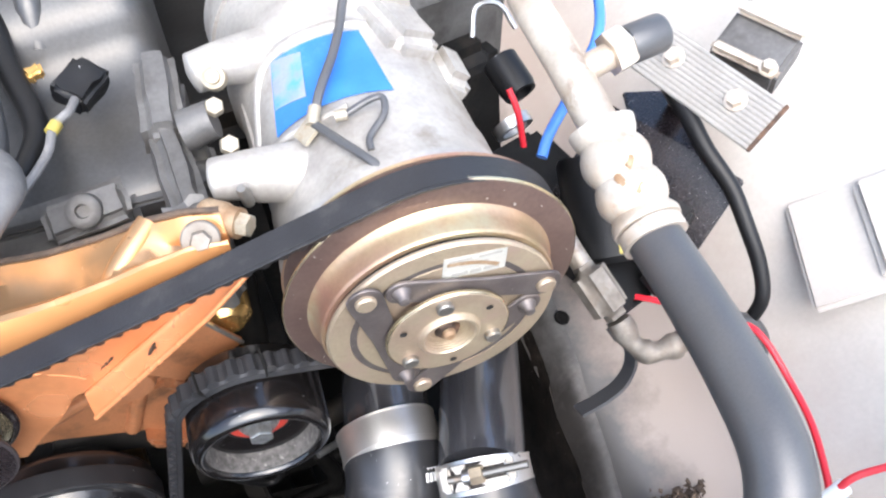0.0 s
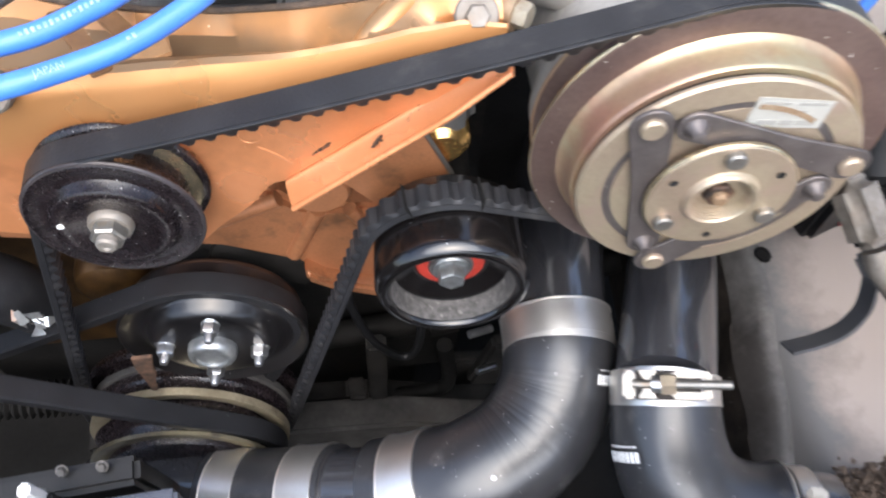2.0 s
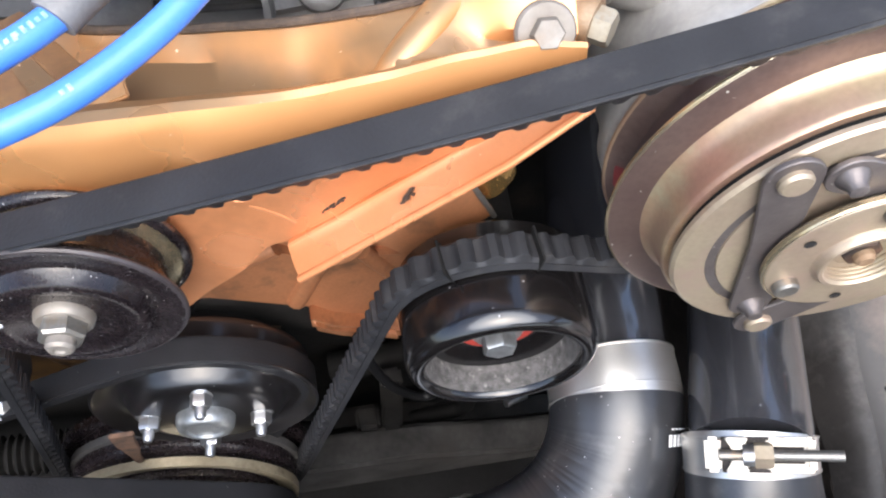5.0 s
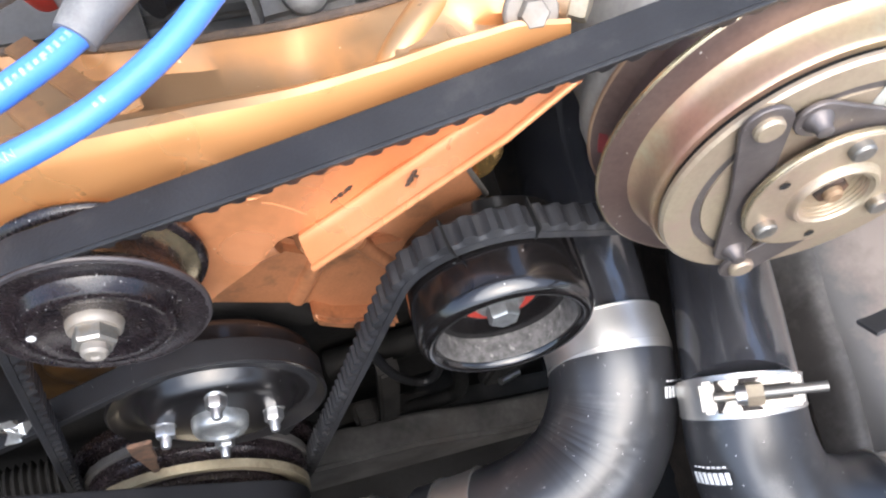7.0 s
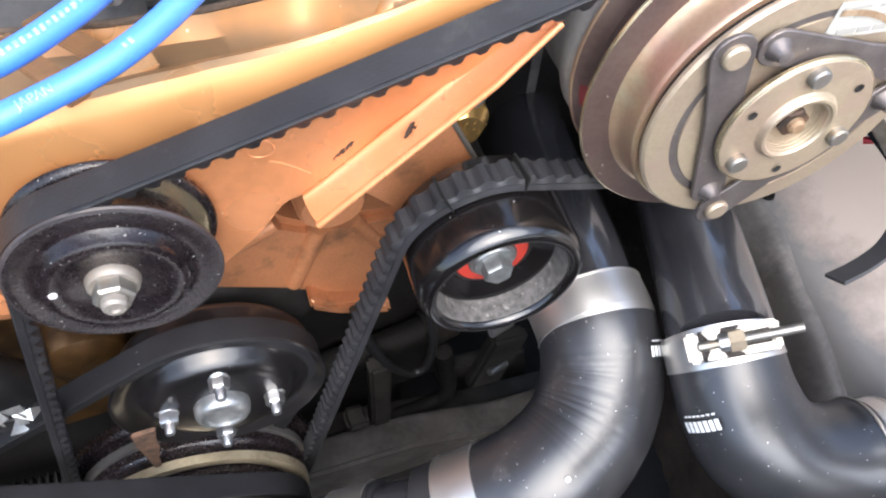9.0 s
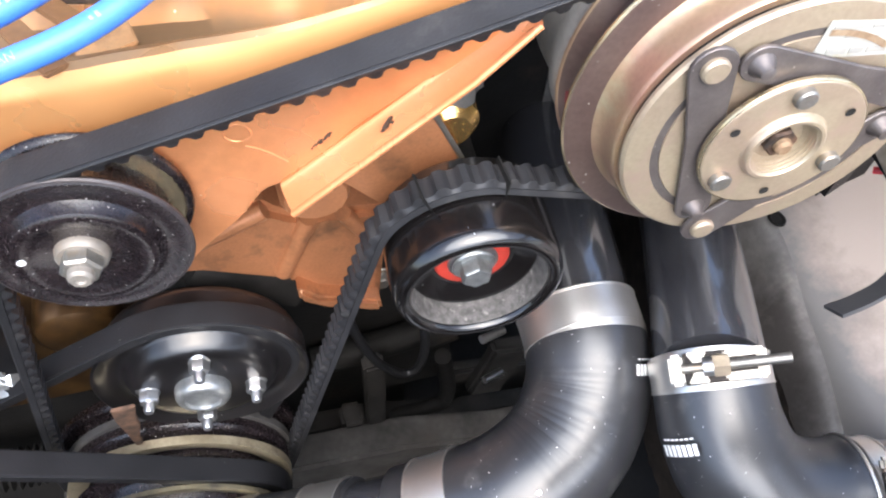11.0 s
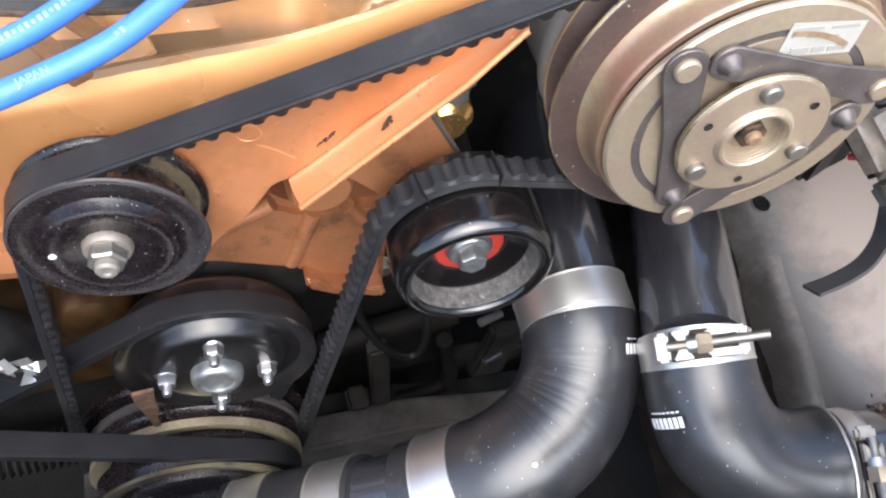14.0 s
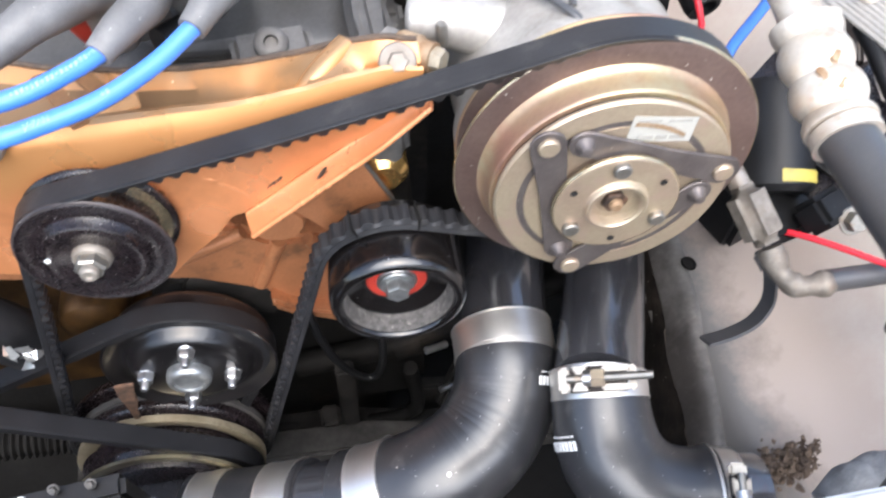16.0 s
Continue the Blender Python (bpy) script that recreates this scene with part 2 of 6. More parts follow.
BEIGE = mat("dusty_beige_paint", (0.325, 0.270, 0.235), 0.65, tint=(0.28, 0.25, 0.228), blotch=16, grain=350, vary=0.12, bump=0.08,
            stain=(0.33, 0.232, 0.178), stain_amount=0.34, stain_scale=8, stain_detail=6, specks=0.02, speck_scale=200, speck_colour=(0.4, 0.33, 0.28))
# paint goes from off-white to beige, brown and grey towards the rail
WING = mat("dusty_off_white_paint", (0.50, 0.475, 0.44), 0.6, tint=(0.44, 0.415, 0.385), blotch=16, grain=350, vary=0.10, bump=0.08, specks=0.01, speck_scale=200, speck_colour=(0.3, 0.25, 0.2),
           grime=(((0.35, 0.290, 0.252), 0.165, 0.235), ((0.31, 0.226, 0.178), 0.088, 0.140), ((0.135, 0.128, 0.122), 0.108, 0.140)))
# the dark inner tint carries soot and the shade beside the pipes
RAIL = mat("grimy_grey_rail", (0.205, 0.20, 0.195), 0.65, 0.1, tint=(0.095, 0.09, 0.087), detail=9, blotch=30, grime=(((0.042, 0.037, 0.034), 0.084, 0.114),), grain=260, vary=0.3, bump=0.25,
           stain=(0.28, 0.25, 0.225), stain_amount=0.4, stain_scale=22)
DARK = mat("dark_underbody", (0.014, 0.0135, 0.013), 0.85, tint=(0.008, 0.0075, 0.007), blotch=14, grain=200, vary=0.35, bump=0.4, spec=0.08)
# black dirt and deep shade together in one colour
SOOT_SHADE = mat("sooty_black_shade", (0.020, 0.017, 0.015), 0.6, tint=(0.045, 0.036, 0.030), blotch=90, grain=400, vary=0.4, bump=0.6, specks=0.12, speck_scale=420, speck_colour=(0.35, 0.33, 0.30), spec=0.25)
CROSS = mat("dusty_crossmember", (0.062, 0.059, 0.056), 0.8, tint=(0.026, 0.0245, 0.023), blotch=34, grain=250, vary=0.3, bump=0.3, spec=0.1,
            stain=(0.04, 0.035, 0.03), stain_amount=0.3, stain_scale=20)
BLUE = mat("blue_silicone_wire", (0.050, 0.175, 0.58), 0.38, tint=(0.058, 0.20, 0.62), blotch=60, grain=800, vary=0.1, bump=0.05, specks=0.05, speck_scale=260,
           speck_colour=(0.45, 0.55, 0.8))
BOOT = mat("grey_rubber_boot", (0.10, 0.098, 0.098), 0.5, tint=(0.15, 0.147, 0.146), blotch=70, grain=900, vary=0.2, bump=0.2, specks=0.10, speck_scale=600, stain=(0.26, 0.25, 0.24), stain_amount=0.2, stain_scale=40)
LABEL_WORN = mat("rubbed_grey_label", (0.17, 0.21, 0.29), 0.5, tint=(0.26, 0.265, 0.28), blotch=120, grain=700, vary=0.15, bump=0.1, stain=(0.04, 0.21, 0.62), stain_amount=0.46, stain_scale=60, stain_detail=4)
FERRULE = mat("rust_bitten_alloy", (0.54, 0.50, 0.44), 0.45, 0.45, tint=(0.42, 0.35, 0.28), blotch=70, grain=600, vary=0.15, bump=0.2, stain=(0.34, 0.20, 0.11), stain_amount=0.27, stain_scale=75)
DULL_BRASS = mat("dull_brassy_steel", (0.56, 0.47, 0.31), 0.24, 0.85, tint=(0.42, 0.33, 0.21), blotch=30, grain=600, vary=0.03, bump=0.0)
BRASSY = mat("polished_brassy_groove", (0.50, 0.43, 0.30), 0.36, 0.75, tint=(0.36, 0.30, 0.20), blotch=45, grain=600, vary=0.2, bump=0.1, stain=(0.16, 0.13, 0.10), stain_amount=0.2, stain_scale=60)
TARNISH_DARK = mat("dull_dark_steel", (0.14, 0.135, 0.13), 0.45, 0.6, tint=(0.08, 0.076, 0.072), blotch=45, grain=600, vary=0.2, bump=0.1)
WORN_RIM = mat("dirty_brassy_rim", (0.30, 0.26, 0.17), 0.36, 0.75, tint=(0.15, 0.125, 0.085), blotch=45, grain=600, vary=0.2, bump=0.1, stain=(0.08, 0.07, 0.06), stain_amount=0.25, stain_scale=60)
CREAM = mat("tarnished_cream_zinc", (0.37, 0.335, 0.265), 0.5, 0.5, tint=(0.34, 0.285, 0.21), blotch=150, grain=900, vary=0.2, bump=0.1, stain=(0.27, 0.18, 0.10), stain_amount=0.25, stain_scale=180)
SLEEVE = mat("grey_woven_sleeve", (0.20, 0.20, 0.20), 0.7, tint=(0.11, 0.11, 0.11), blotch=90, grain=900, vary=0.3, bump=0.5)
CRUST = mat("rust_crust", (0.055, 0.038, 0.028), 0.85, tint=(0.11, 0.075, 0.05), blotch=200, grain=700, vary=0.4, bump=0.6)
LABEL_BLUE = mat("worn_blue_label", (0.018, 0.125, 0.43), 0.4, tint=(0.03, 0.16, 0.47), blotch=60, grain=900, vary=0.1, bump=0.03,
                 stain=(0.13, 0.27, 0.52), stain_amount=0.2, stain_scale=38)
PRINT = mat("rubbed_white_print", (0.30, 0.42, 0.72), 0.5, tint=(0.12, 0.27, 0.70), blotch=700, grain=900, vary=0.2, bump=0.0)
WHITE = mat("white_print", (0.78, 0.78, 0.76), 0.5, blotch=100, grain=900, vary=0.1, bump=0.0)
PAPER = mat("silver_sticker", (0.47, 0.46, 0.415), 0.4, 0.3, blotch=90, grain=900, vary=0.1, bump=0.0, stain=(0.45, 0.38, 0.25), stain_amount=0.2, stain_scale=90)
GREY_INK = mat("grey_print", (0.30, 0.29, 0.26), 0.5, blotch=90, grain=900, vary=0.1, bump=0.0)
RED = mat("red_rubber_seal", (0.40, 0.035, 0.022), 0.5, blotch=90, grain=900, vary=0.2, bump=0.1)
COIL_RED = mat("dull_red_coil", (0.20, 0.03, 0.03), 0.5, blotch=90, grain=900, vary=0.2, bump=0.1)
RED_WIRE = mat("red_wire", (0.62, 0.02, 0.035), 0.35, blotch=90, grain=900, vary=0.1, bump=0.02)
YELLOW = mat("yellow_sticker", (0.42, 0.34, 0.07), 0.5, blotch=60, grain=700, vary=0.2, bump=0.05, stain=(0.2, 0.16, 0.06), stain_amount=0.25, stain_scale=70)
BRASS = mat("brass_boss", (0.80, 0.50, 0.18), 0.26, 0.9, blotch=60, grain=500, vary=0.2, bump=0.1)
OILY_BRASS = mat("oily_brass", (0.16, 0.085, 0.032), 0.3, 0.7, tint=(0.05, 0.028, 0.014), blotch=60, grain=500, vary=0.2, bump=0.1)
PALE_ZINC = mat("pale_zinc", (0.34, 0.35, 0.35), 0.38, 0.8, tint=(0.22, 0.228, 0.226), blotch=200, grain=900, vary=0.15, bump=0.05)
STRAP = mat("brown_lacquered_strap", (0.24, 0.125, 0.055), 0.5, 0.2, tint=(0.17, 0.085, 0.04), blotch=120, grain=600, vary=0.2, bump=0.1)
OLD_RUST = mat("dark_rusty_steel", (0.13, 0.072, 0.045), 0.7, 0.3, tint=(0.022, 0.017, 0.014), blotch=190, grain=600, vary=0.3, bump=0.4)
RUST = mat("rusty_tag", (0.22, 0.13, 0.07), 0.7, 0.3, tint=(0.35, 0.26, 0.17), blotch=120, grain=600, vary=0.3, bump=0.4)
BARE = mat("chipped_bare_metal", (0.055, 0.035, 0.025), 0.7, 0.2, blotch=300, grain=900, vary=0.4, bump=0.4)
TARNISH = mat("tarnished_fitting", (0.26, 0.235, 0.205), 0.55, 0.45, tint=(0.17, 0.145, 0.12), blotch=90, grain=500, vary=0.2, bump=0.25,
              stain=(0.20, 0.15, 0.11), stain_amount=0.3, stain_scale=110)
FITTING = mat("weathered_alloy_fitting", (0.25, 0.22, 0.185), 0.55, 0.4, tint=(0.15, 0.125, 0.10), blotch=110, grain=500, vary=0.2, bump=0.3, stain=(0.17, 0.135, 0.105), stain_amount=0.35, stain_scale=130)
CLEAR_GREY = mat("ribbed_grey_plate", (0.30, 0.285, 0.262), 0.5, 0.2, blotch=60, grain=500, vary=0.15, bump=0.05)
BODY_WHITE = mat("white_body_paint", (0.80, 0.80, 0.78), 0.3, blotch=15, grain=400, vary=0.05, bump=0.02, coat=0.4)
FOIL = mat("crumpled_foil", (0.72, 0.72, 0.70), 0.3, 0.9, blotch=150, grain=500, vary=0.2, bump=0.3)
# pale so that the unseen bonnet brightens reflections in the bay
BONNET = mat("bonnet_underside_paint", (0.42, 0.40, 0.375), 0.45, tint=(0.35, 0.33, 0.305), blotch=5, grain=200, vary=0.1, bump=0.05)
GROUND = mat("concrete_ground", (0.26, 0.25, 0.235), 0.85, blotch=3, grain=60, vary=0.25, bump=0.3, stain=(0.12, 0.115, 0.11), stain_amount=0.2, stain_scale=2)


# ---- building helpers ----
def part(name, bm, material, parent=None, label="", sharp=35):
    """One mesh object, in world coordinates, under a thing or a part."""
    bmesh.ops.recalc_face_normals(bm, faces=bm.faces)
    for f in bm.faces:
        f.smooth = True
    for e in bm.edges:
        if len(e.link_faces) == 2 and e.calc_face_angle(0) > radians(sharp):
            e.smooth = False
    me = bpy.data.meshes.new(name)
    bm.to_mesh(me)
    bm.free()
    me.materials.append(material)
    ob = new(name, me)
    if parent is not None:
        ob.parent = parent
        if parent.type == "EMPTY":
            ob.matrix_parent_inverse = Matrix.Translation(-parent.location)
    if label:
        ob["label"] = label
    return ob


def thing(name, at, label, category, group=""):
    ob = new(name)
    ob.empty_display_size = 0.02
    ob.location = at
    return tagged(ob, label, category, group)


def bevel(bm, width, seg=2, angle=30):
    es = [e for e in bm.edges if len(e.link_faces) == 2 and e.calc_face_angle(0) > radians(angle)]
    if es and width > 0:
        bmesh.ops.bevel(bm, geom=es, offset=width, segments=seg, affect="EDGES", clamp_overlap=True)
    return bm


def lathe(prof, m, seg=72, bm=None, closed=True):
    """Turn a profile of (radius, height) round local z and put it at m."""
    bm = bm or bmesh.new()
    rings = []
    for r, h in prof:
        if r < 1e-6:
            rings.append([bm.verts.new(m @ Vector((0, 0, h)))])
        else:
            rings.append([bm.verts.new(m @ Vector((r * math.cos(2 * math.pi * k / seg), r * math.sin(2 * math.pi * k / seg), h))) for k in range(seg)])
    pairs = list(zip(rings, rings[1:])) + ([(rings[-1], rings[0])] if closed and len(rings[0]) > 1 and len(rings[-1]) > 1 else [])
    for a, b in pairs:
        for k in range(seg):
            j = (k + 1) % seg
            if len(a) == 1 and len(b) == 1:
                break
            if len(a) == 1:
                bm.faces.new((a[0], b[j], b[k]))
            elif len(b) == 1:
                bm.faces.new((a[k], a[j], b[0]))
            else:
                bm.faces.new((a[k], a[j], b[j], b[k]))
    return bm


def facing(x, y, z, spin=0.0):
    """Local z towards the front of the car (-y)."""
    return Matrix.Translation((x, y, z)) @ Matrix.Rotation(radians(90), 4, "X") @ Matrix.Rotation(radians(spin), 4, "Z")


def along(a, b):
    """Local z from a towards b, at a."""
    d = Vector(b) - Vector(a)
    return Matrix.Translation(a) @ d.to_track_quat("Z", "Y").to_matrix().to_4x4()


def hexagon(m, r, h, bm=None, chamfer=0.12):
    """A hexagonal nut or bolt head of across-corner radius r."""
    bm = bm or bmesh.new()
    rings = []
    for rr, hh in ((r, 0), (r, h * 0.82), (r * (1 - chamfer), h)):
        rings.append([bm.verts.new(m @ Vector((rr * math.cos(math.pi * k / 3), rr * math.sin(math.pi * k / 3), hh))) for k in range(6)])
    bm.faces.new(rings[0][::-1])
    bm.faces.new(rings[-1])
    for a, b in zip(rings, rings[1:]):
        for k in range(6):
            bm.faces.new((a[k], a[(k + 1) % 6], b[(k + 1) % 6], b[k]))
    return bm


def bolt(name, m, r, parent, material=None, shank=0.0, washer=True, label="", group=""):
    bm = bmesh.new()
    h0 = 0.0
    if washer:
        lathe([(0, 0), (r * 1.35, 0), (r * 1.4, r * 0.12), (r * 1.3, r * 0.24), (0, r * 0.24)], m, 32, bm, False)
        h0 = r * 0.24
    hexagon(m @ Matrix.Translation((0, 0, h0)), r, r * 0.95, bm)
    if shank:
        s = r * 0.52
        lathe([(0, h0), (s, h0), (s, h0 + r * 0.95 + shank * 0.9), (s * 0.8, h0 + r * 0.95 + shank), (0, h0 + r * 0.95 + shank)], m, 20, bm, False)
    return part(name, bm, material or STEEL, parent, label)


def spline(points, n=12):
    """Catmull-Rom through points."""
    p = [Vector(v) for v in points]
    p = [2 * p[0] - p[1]] + p + [2 * p[-1] - p[-2]]
    out = []
    for i in range(1, len(p) - 2):
        a, b, c, d = p[i - 1:i + 3]
        for k in range(n):
            t = k / n
            out.append(0.5 * ((2 * b) + (c - a) * t + (2 * a - 5 * b + 4 * c - d) * t * t + (3 * b - a - 3 * c + d) * t ** 3))
    out.append(p[-2])
    return out


def sweep(path, radius, seg=24, bm=None, caps=True, wobble=0.0):
    """A tube along a path; radius is a number or a function of 0..1."""
    bm = bm or bmesh.new()
    n = len(path)
    tang = [(path[min(i + 1, n - 1)] - path[max(i - 1, 0)]).normalized() for i in range(n)]
    up = tang[0].orthogonal().normalized()
    rings = []
    for i in range(n):
        up = (up - tang[i] * up.dot(tang[i])).normalized()
        side = tang[i].cross(up)
        r = radius(i / (n - 1)) if callable(radius) else radius
        ring = []
        for k in range(seg):
            a = 2 * math.pi * k / seg
            d = up * math.cos(a) + side * math.sin(a)
            rr = r
            if wobble:
                rr += wobble * noise.noise((path[i] + d * r) * 60)
            ring.append(bm.verts.new(path[i] + d * rr))
        rings.append(ring)
    for a, b in zip(rings, rings[1:]):
        for k in range(seg):
            bm.faces.new((a[k], a[(k + 1) % seg], b[(k + 1) % seg], b[k]))
    if caps:
        bm.faces.new(rings[0][::-1])
        bm.faces.new(rings[-1])
    return bm


def box(size, m, width=0.0, bm=None, seg=2):
    own = bmesh.new()
    bmesh.ops.create_cube(own, size=1, matrix=Matrix.Diagonal((*size, 1)))
    bevel(own, width, seg)
    own.transform(m)
    if bm is None:
        return own
    me = bpy.data.meshes.new("tmp")
    own.to_mesh(me)
    own.free()
    bm.from_mesh(me)
    bpy.data.meshes.remove(me)
    return bm


def plate(outline, thick, m, width=0.0, seg=2):
    """A flat sheet cut to an outline in local xy, thick along local z, at m."""
    bm = bmesh.new()
    low = [bm.verts.new((x, y, 0)) for x, y in outline]
    top = [bm.verts.new((x, y, thick)) for x, y in outline]
    bm.faces.new(low[::-1])
    bm.faces.new(top)
    n = len(outline)
    for k in range(n):
        bm.faces.new((low[k], low[(k + 1) % n], top[(k + 1) % n], top[k]))
    bmesh.ops.recalc_face_normals(bm, faces=bm.faces)
    bevel(bm, width, seg)
    bm.transform(m)
    return bm


def loft(rows, thick=0.0, sub=1):
    """A sheet through rows of points, smoothed by subdividing, with thickness."""
    R = [[Vector(p) for p in r] for r in rows]
    if sub > 1:
        R = [spline(r, sub) for r in R]
        cols = [spline(c, sub) for c in zip(*R)]
        R = [list(r) for r in zip(*cols)]
    bm = bmesh.new()
    g = [[bm.verts.new(p) for p in r] for r in R]
    for a, b in zip(g, g[1:]):
        for k in range(len(a) - 1):
            bm.faces.new((a[k], a[k + 1], b[k + 1], b[k]))
    bmesh.ops.recalc_face_normals(bm, faces=bm.faces)
    if thick:
        bmesh.ops.solidify(bm, geom=bm.faces[:], thickness=thick)
    return bm


def rough_box(size, m, width, amount=0.0015, freq=130):
    """A bevelled block with the uneven skin of a sand casting."""
    bm = box(size, Matrix(), width, None, 3)
    bmesh.ops.subdivide_edges(bm, edges=[e for e in bm.edges if e.calc_length() > 0.004], cuts=3, use_grid_fill=True)
    bm.transform(m)
    for v in bm.verts:
        p = v.co.copy()
        v.co += Vector((noise.noise(p * freq), noise.noise(p * freq + Vector((7, 0, 0))), noise.noise(p * freq + Vector((0, 9, 0))))) * amount
    return bm


FRONT = Matrix.Rotation(radians(90), 4, "X")


def front_plate(outline, y, thick, width=0.0, seg=2):
    """A sheet whose outline is in world x and z; its front face lies at y."""
    return plate(outline, thick, Matrix.Translation((0, y + thick, 0)) @ FRONT, width, seg)


# every pulley axle leans a little towards the driver's side and upwards
LEAN = Vector((0, -1, 0)).rotation_difference(Vector((-0.06, -1, 0.07))).to_matrix().to_4x4()


def lean(obs, pivot, wide=1.0):
    """Lean finished parts with their axle about a pivot, made wider or narrower round it."""
    m = Matrix.Translation(pivot) @ LEAN @ Matrix.Diagonal((wide, 1, wide, 1)) @ Matrix.Translation(-Vector(pivot))
    for ob in obs:
        ob.data.transform(m)


# ---- belt paths ----
def belt_path(wheels, step=0.001):
    """Closed path of a belt's back round wheels (x, z, r, way); way 1 when the wheel is inside the loop, -1 outside."""
    n = len(wheels)
    ends = []
    for i in range(n):
        x1, z1, r1, s1 = wheels[i]
        x2, z2, r2, s2 = wheels[(i + 1) % n]
        phi, m = math.atan2(z2 - z1, x2 - x1), math.hypot(x2 - x1, z2 - z1)
        th = phi - math.asin((s2 * r2 - s1 * r1) / m)
        lx, lz = -math.sin(th), math.cos(th)
        ends.append(((x1 - s1 * r1 * lx, z1 - s1 * r1 * lz), (x2 - s2 * r2 * lx, z2 - s2 * r2 * lz), th))
    pts = []
    for i in range(n):
        a, b, th = ends[i]
        k = max(1, int(math.dist(a, b) / step))
        pts += [(a[0] + (b[0] - a[0]) * j / k, a[1] + (b[1] - a[1]) * j / k) for j in range(k)]
        x, z, r, s = wheels[(i + 1) % n]
        th2 = ends[(i + 1) % n][2]
        turn = (th2 - th) % (2 * math.pi) if s > 0 else -((th - th2) % (2 * math.pi))
        a0 = th - s * math.pi / 2
        k = max(1, int(abs(turn) * r / step))
        pts += [(x + r * math.cos(a0 + turn * j / k), z + r * math.sin(a0 + turn * j / k)) for j in range(k)]
    return pts


def belt(name, wheels, yfun, width, deep, parent, material, cog=0.0, pitch=0.008, step=0.001, label="", taper=0.18):
    pts = belt_path(wheels, step)
    n = len(pts)
    run, dist_ = [0.0], 0.0
    for i in range(1, n + 1):
        dist_ += math.dist(pts[i - 1], pts[i % n])
        run.append(dist_)
    count = max(1, round(dist_ / pitch))
    backing, teeth = [], []
    for i in range(n):
        (xa, za), (xb, zb) = pts[i - 1], pts[(i + 1) % n]
        tx, tz = xb - xa, zb - za
        ln = math.hypot(tx, tz) or 1
        lx, lz = -tz / ln, tx / ln
        x, z = pts[i]
        y0 = yfun(x)
        wave = math.sin(2 * math.pi * count * run[i] / dist_)
        d = deep + cog * max(-0.75, min(0.75, wave * 1.3))
        body, half = deep * 0.55, width / 2
        for rings, sec in ((backing, ((0, half - 0.0010), (0.0004, half - 0.0010), (0.0005, half - 0.0002), (0.0008, half), (body, half * (1 - taper * 0.4)))), (teeth, ((body + 0.0002, half * (1 - taper * 0.5)), (d, half * (1 - taper))))):
            rings.append([(x + lx * o, y0 + h, z + lz * o) for o, h in [(o, -h) for o, h in sec] + list(reversed(sec))])
    for title, rings in (("backing", backing), ("toothed_side" if cog else "underside", teeth)):
        bm = bmesh.new()
        rings = [[bm.verts.new(v) for v in ring] for ring in rings]
        m = len(rings[0])
        for i in range(n):
            a, b = rings[i], rings[(i + 1) % n]
            for k in range(m):
                bm.faces.new((a[k], a[(k + 1) % m], b[(k + 1) % m], b[k]))
        part(title, bm, material, parent, "", 40)

# ---- setting ----
def lip_y(x):
    """The belt plane leans back a little towards the idler."""
    return 0.0297 - 0.010 * x + 0.13 * x * x


# ground under the car
bm = bmesh.new()
bmesh.ops.create_grid(bm, x_segments=40, y_segments=40, size=60)
tagged(part("ground", bm, GROUND), "grey stained concrete ground under the car", "ground", kind="structure")

# inner wing: pressed sheet that rises from the rail to a flat shelf
XS = (0.086, 0.104, 0.128, 0.160, 0.198, 0.24, 0.28, 0.40, 0.62)
ZS = (0.490, 0.5225, 0.529, 0.543, 0.580, 0.632, 0.665, 0.690, 0.70)
YS = (-0.55, -0.30, -0.16, -0.08, 0.0, 0.08, 0.16, 0.30, 0.6)
rows = []
for y in YS:
    rows.append([(x + 0.10 * max(0, -y - 0.05) * 0.3, y, z + 0.10 * max(0, y) + 0.006 * noise.noise(Vector((x * 9, y * 9, 3)))) for x, z in zip(XS, ZS)])
wing = tagged(part("wall_wing", loft(rows, 0.002, 5), WING), "dusty off-white inner wing panel, beige, brown and grey towards the rail", "body panel", kind="structure")

# chassis rail beside the pipes
rail_rows = []
for y, dx, dz in ((-0.40, -0.030, -0.050), (-0.20, -0.018, -0.036), (-0.12, -0.013, -0.028), (-0.08, -0.010, -0.022), (-0.05, -0.007, -0.015), (-0.02, -0.004, -0.008), (0.01, -0.001, -0.003), (0.04, 0.003, 0.003), (0.08, 0.006, 0.008), (0.2, 0.016, 0.018), (0.5, 0.03, 0.03)):
    rail_rows.append([(x + dx + 0.004 * noise.noise(Vector((x * 30, y * 45, 1))), y, z + dz + 0.004 * noise.noise(Vector((x * 40, y * 50, 7)))) for x, z in ((0.074, 0.30), (0.076, 0.40), (0.079, 0.47), (0.085, 0.508), (0.097, 0.524), (0.110, 0.522), (0.122, 0.512))])
rail = tagged(part("wall_rail", loft([r[3:] for r in rail_rows], 0.003, 5), RAIL), "grimy grey chassis rail with round holes beside the pipes", "chassis rail", kind="structure")
inner = loft([r[:4] for r in rail_rows], 0.003, 6)
for v in inner.verts:
    v.co += Vector((1.0, 0, 0.6)) * 0.0022 * noise.noise(v.co * 170)
# inner wall coloured near black for dirt and the shadow beside the pipes
part("inner_wall", inner, SOOT_SHADE, rail, "dirty black inner face of the rail, its shadow in the colour")
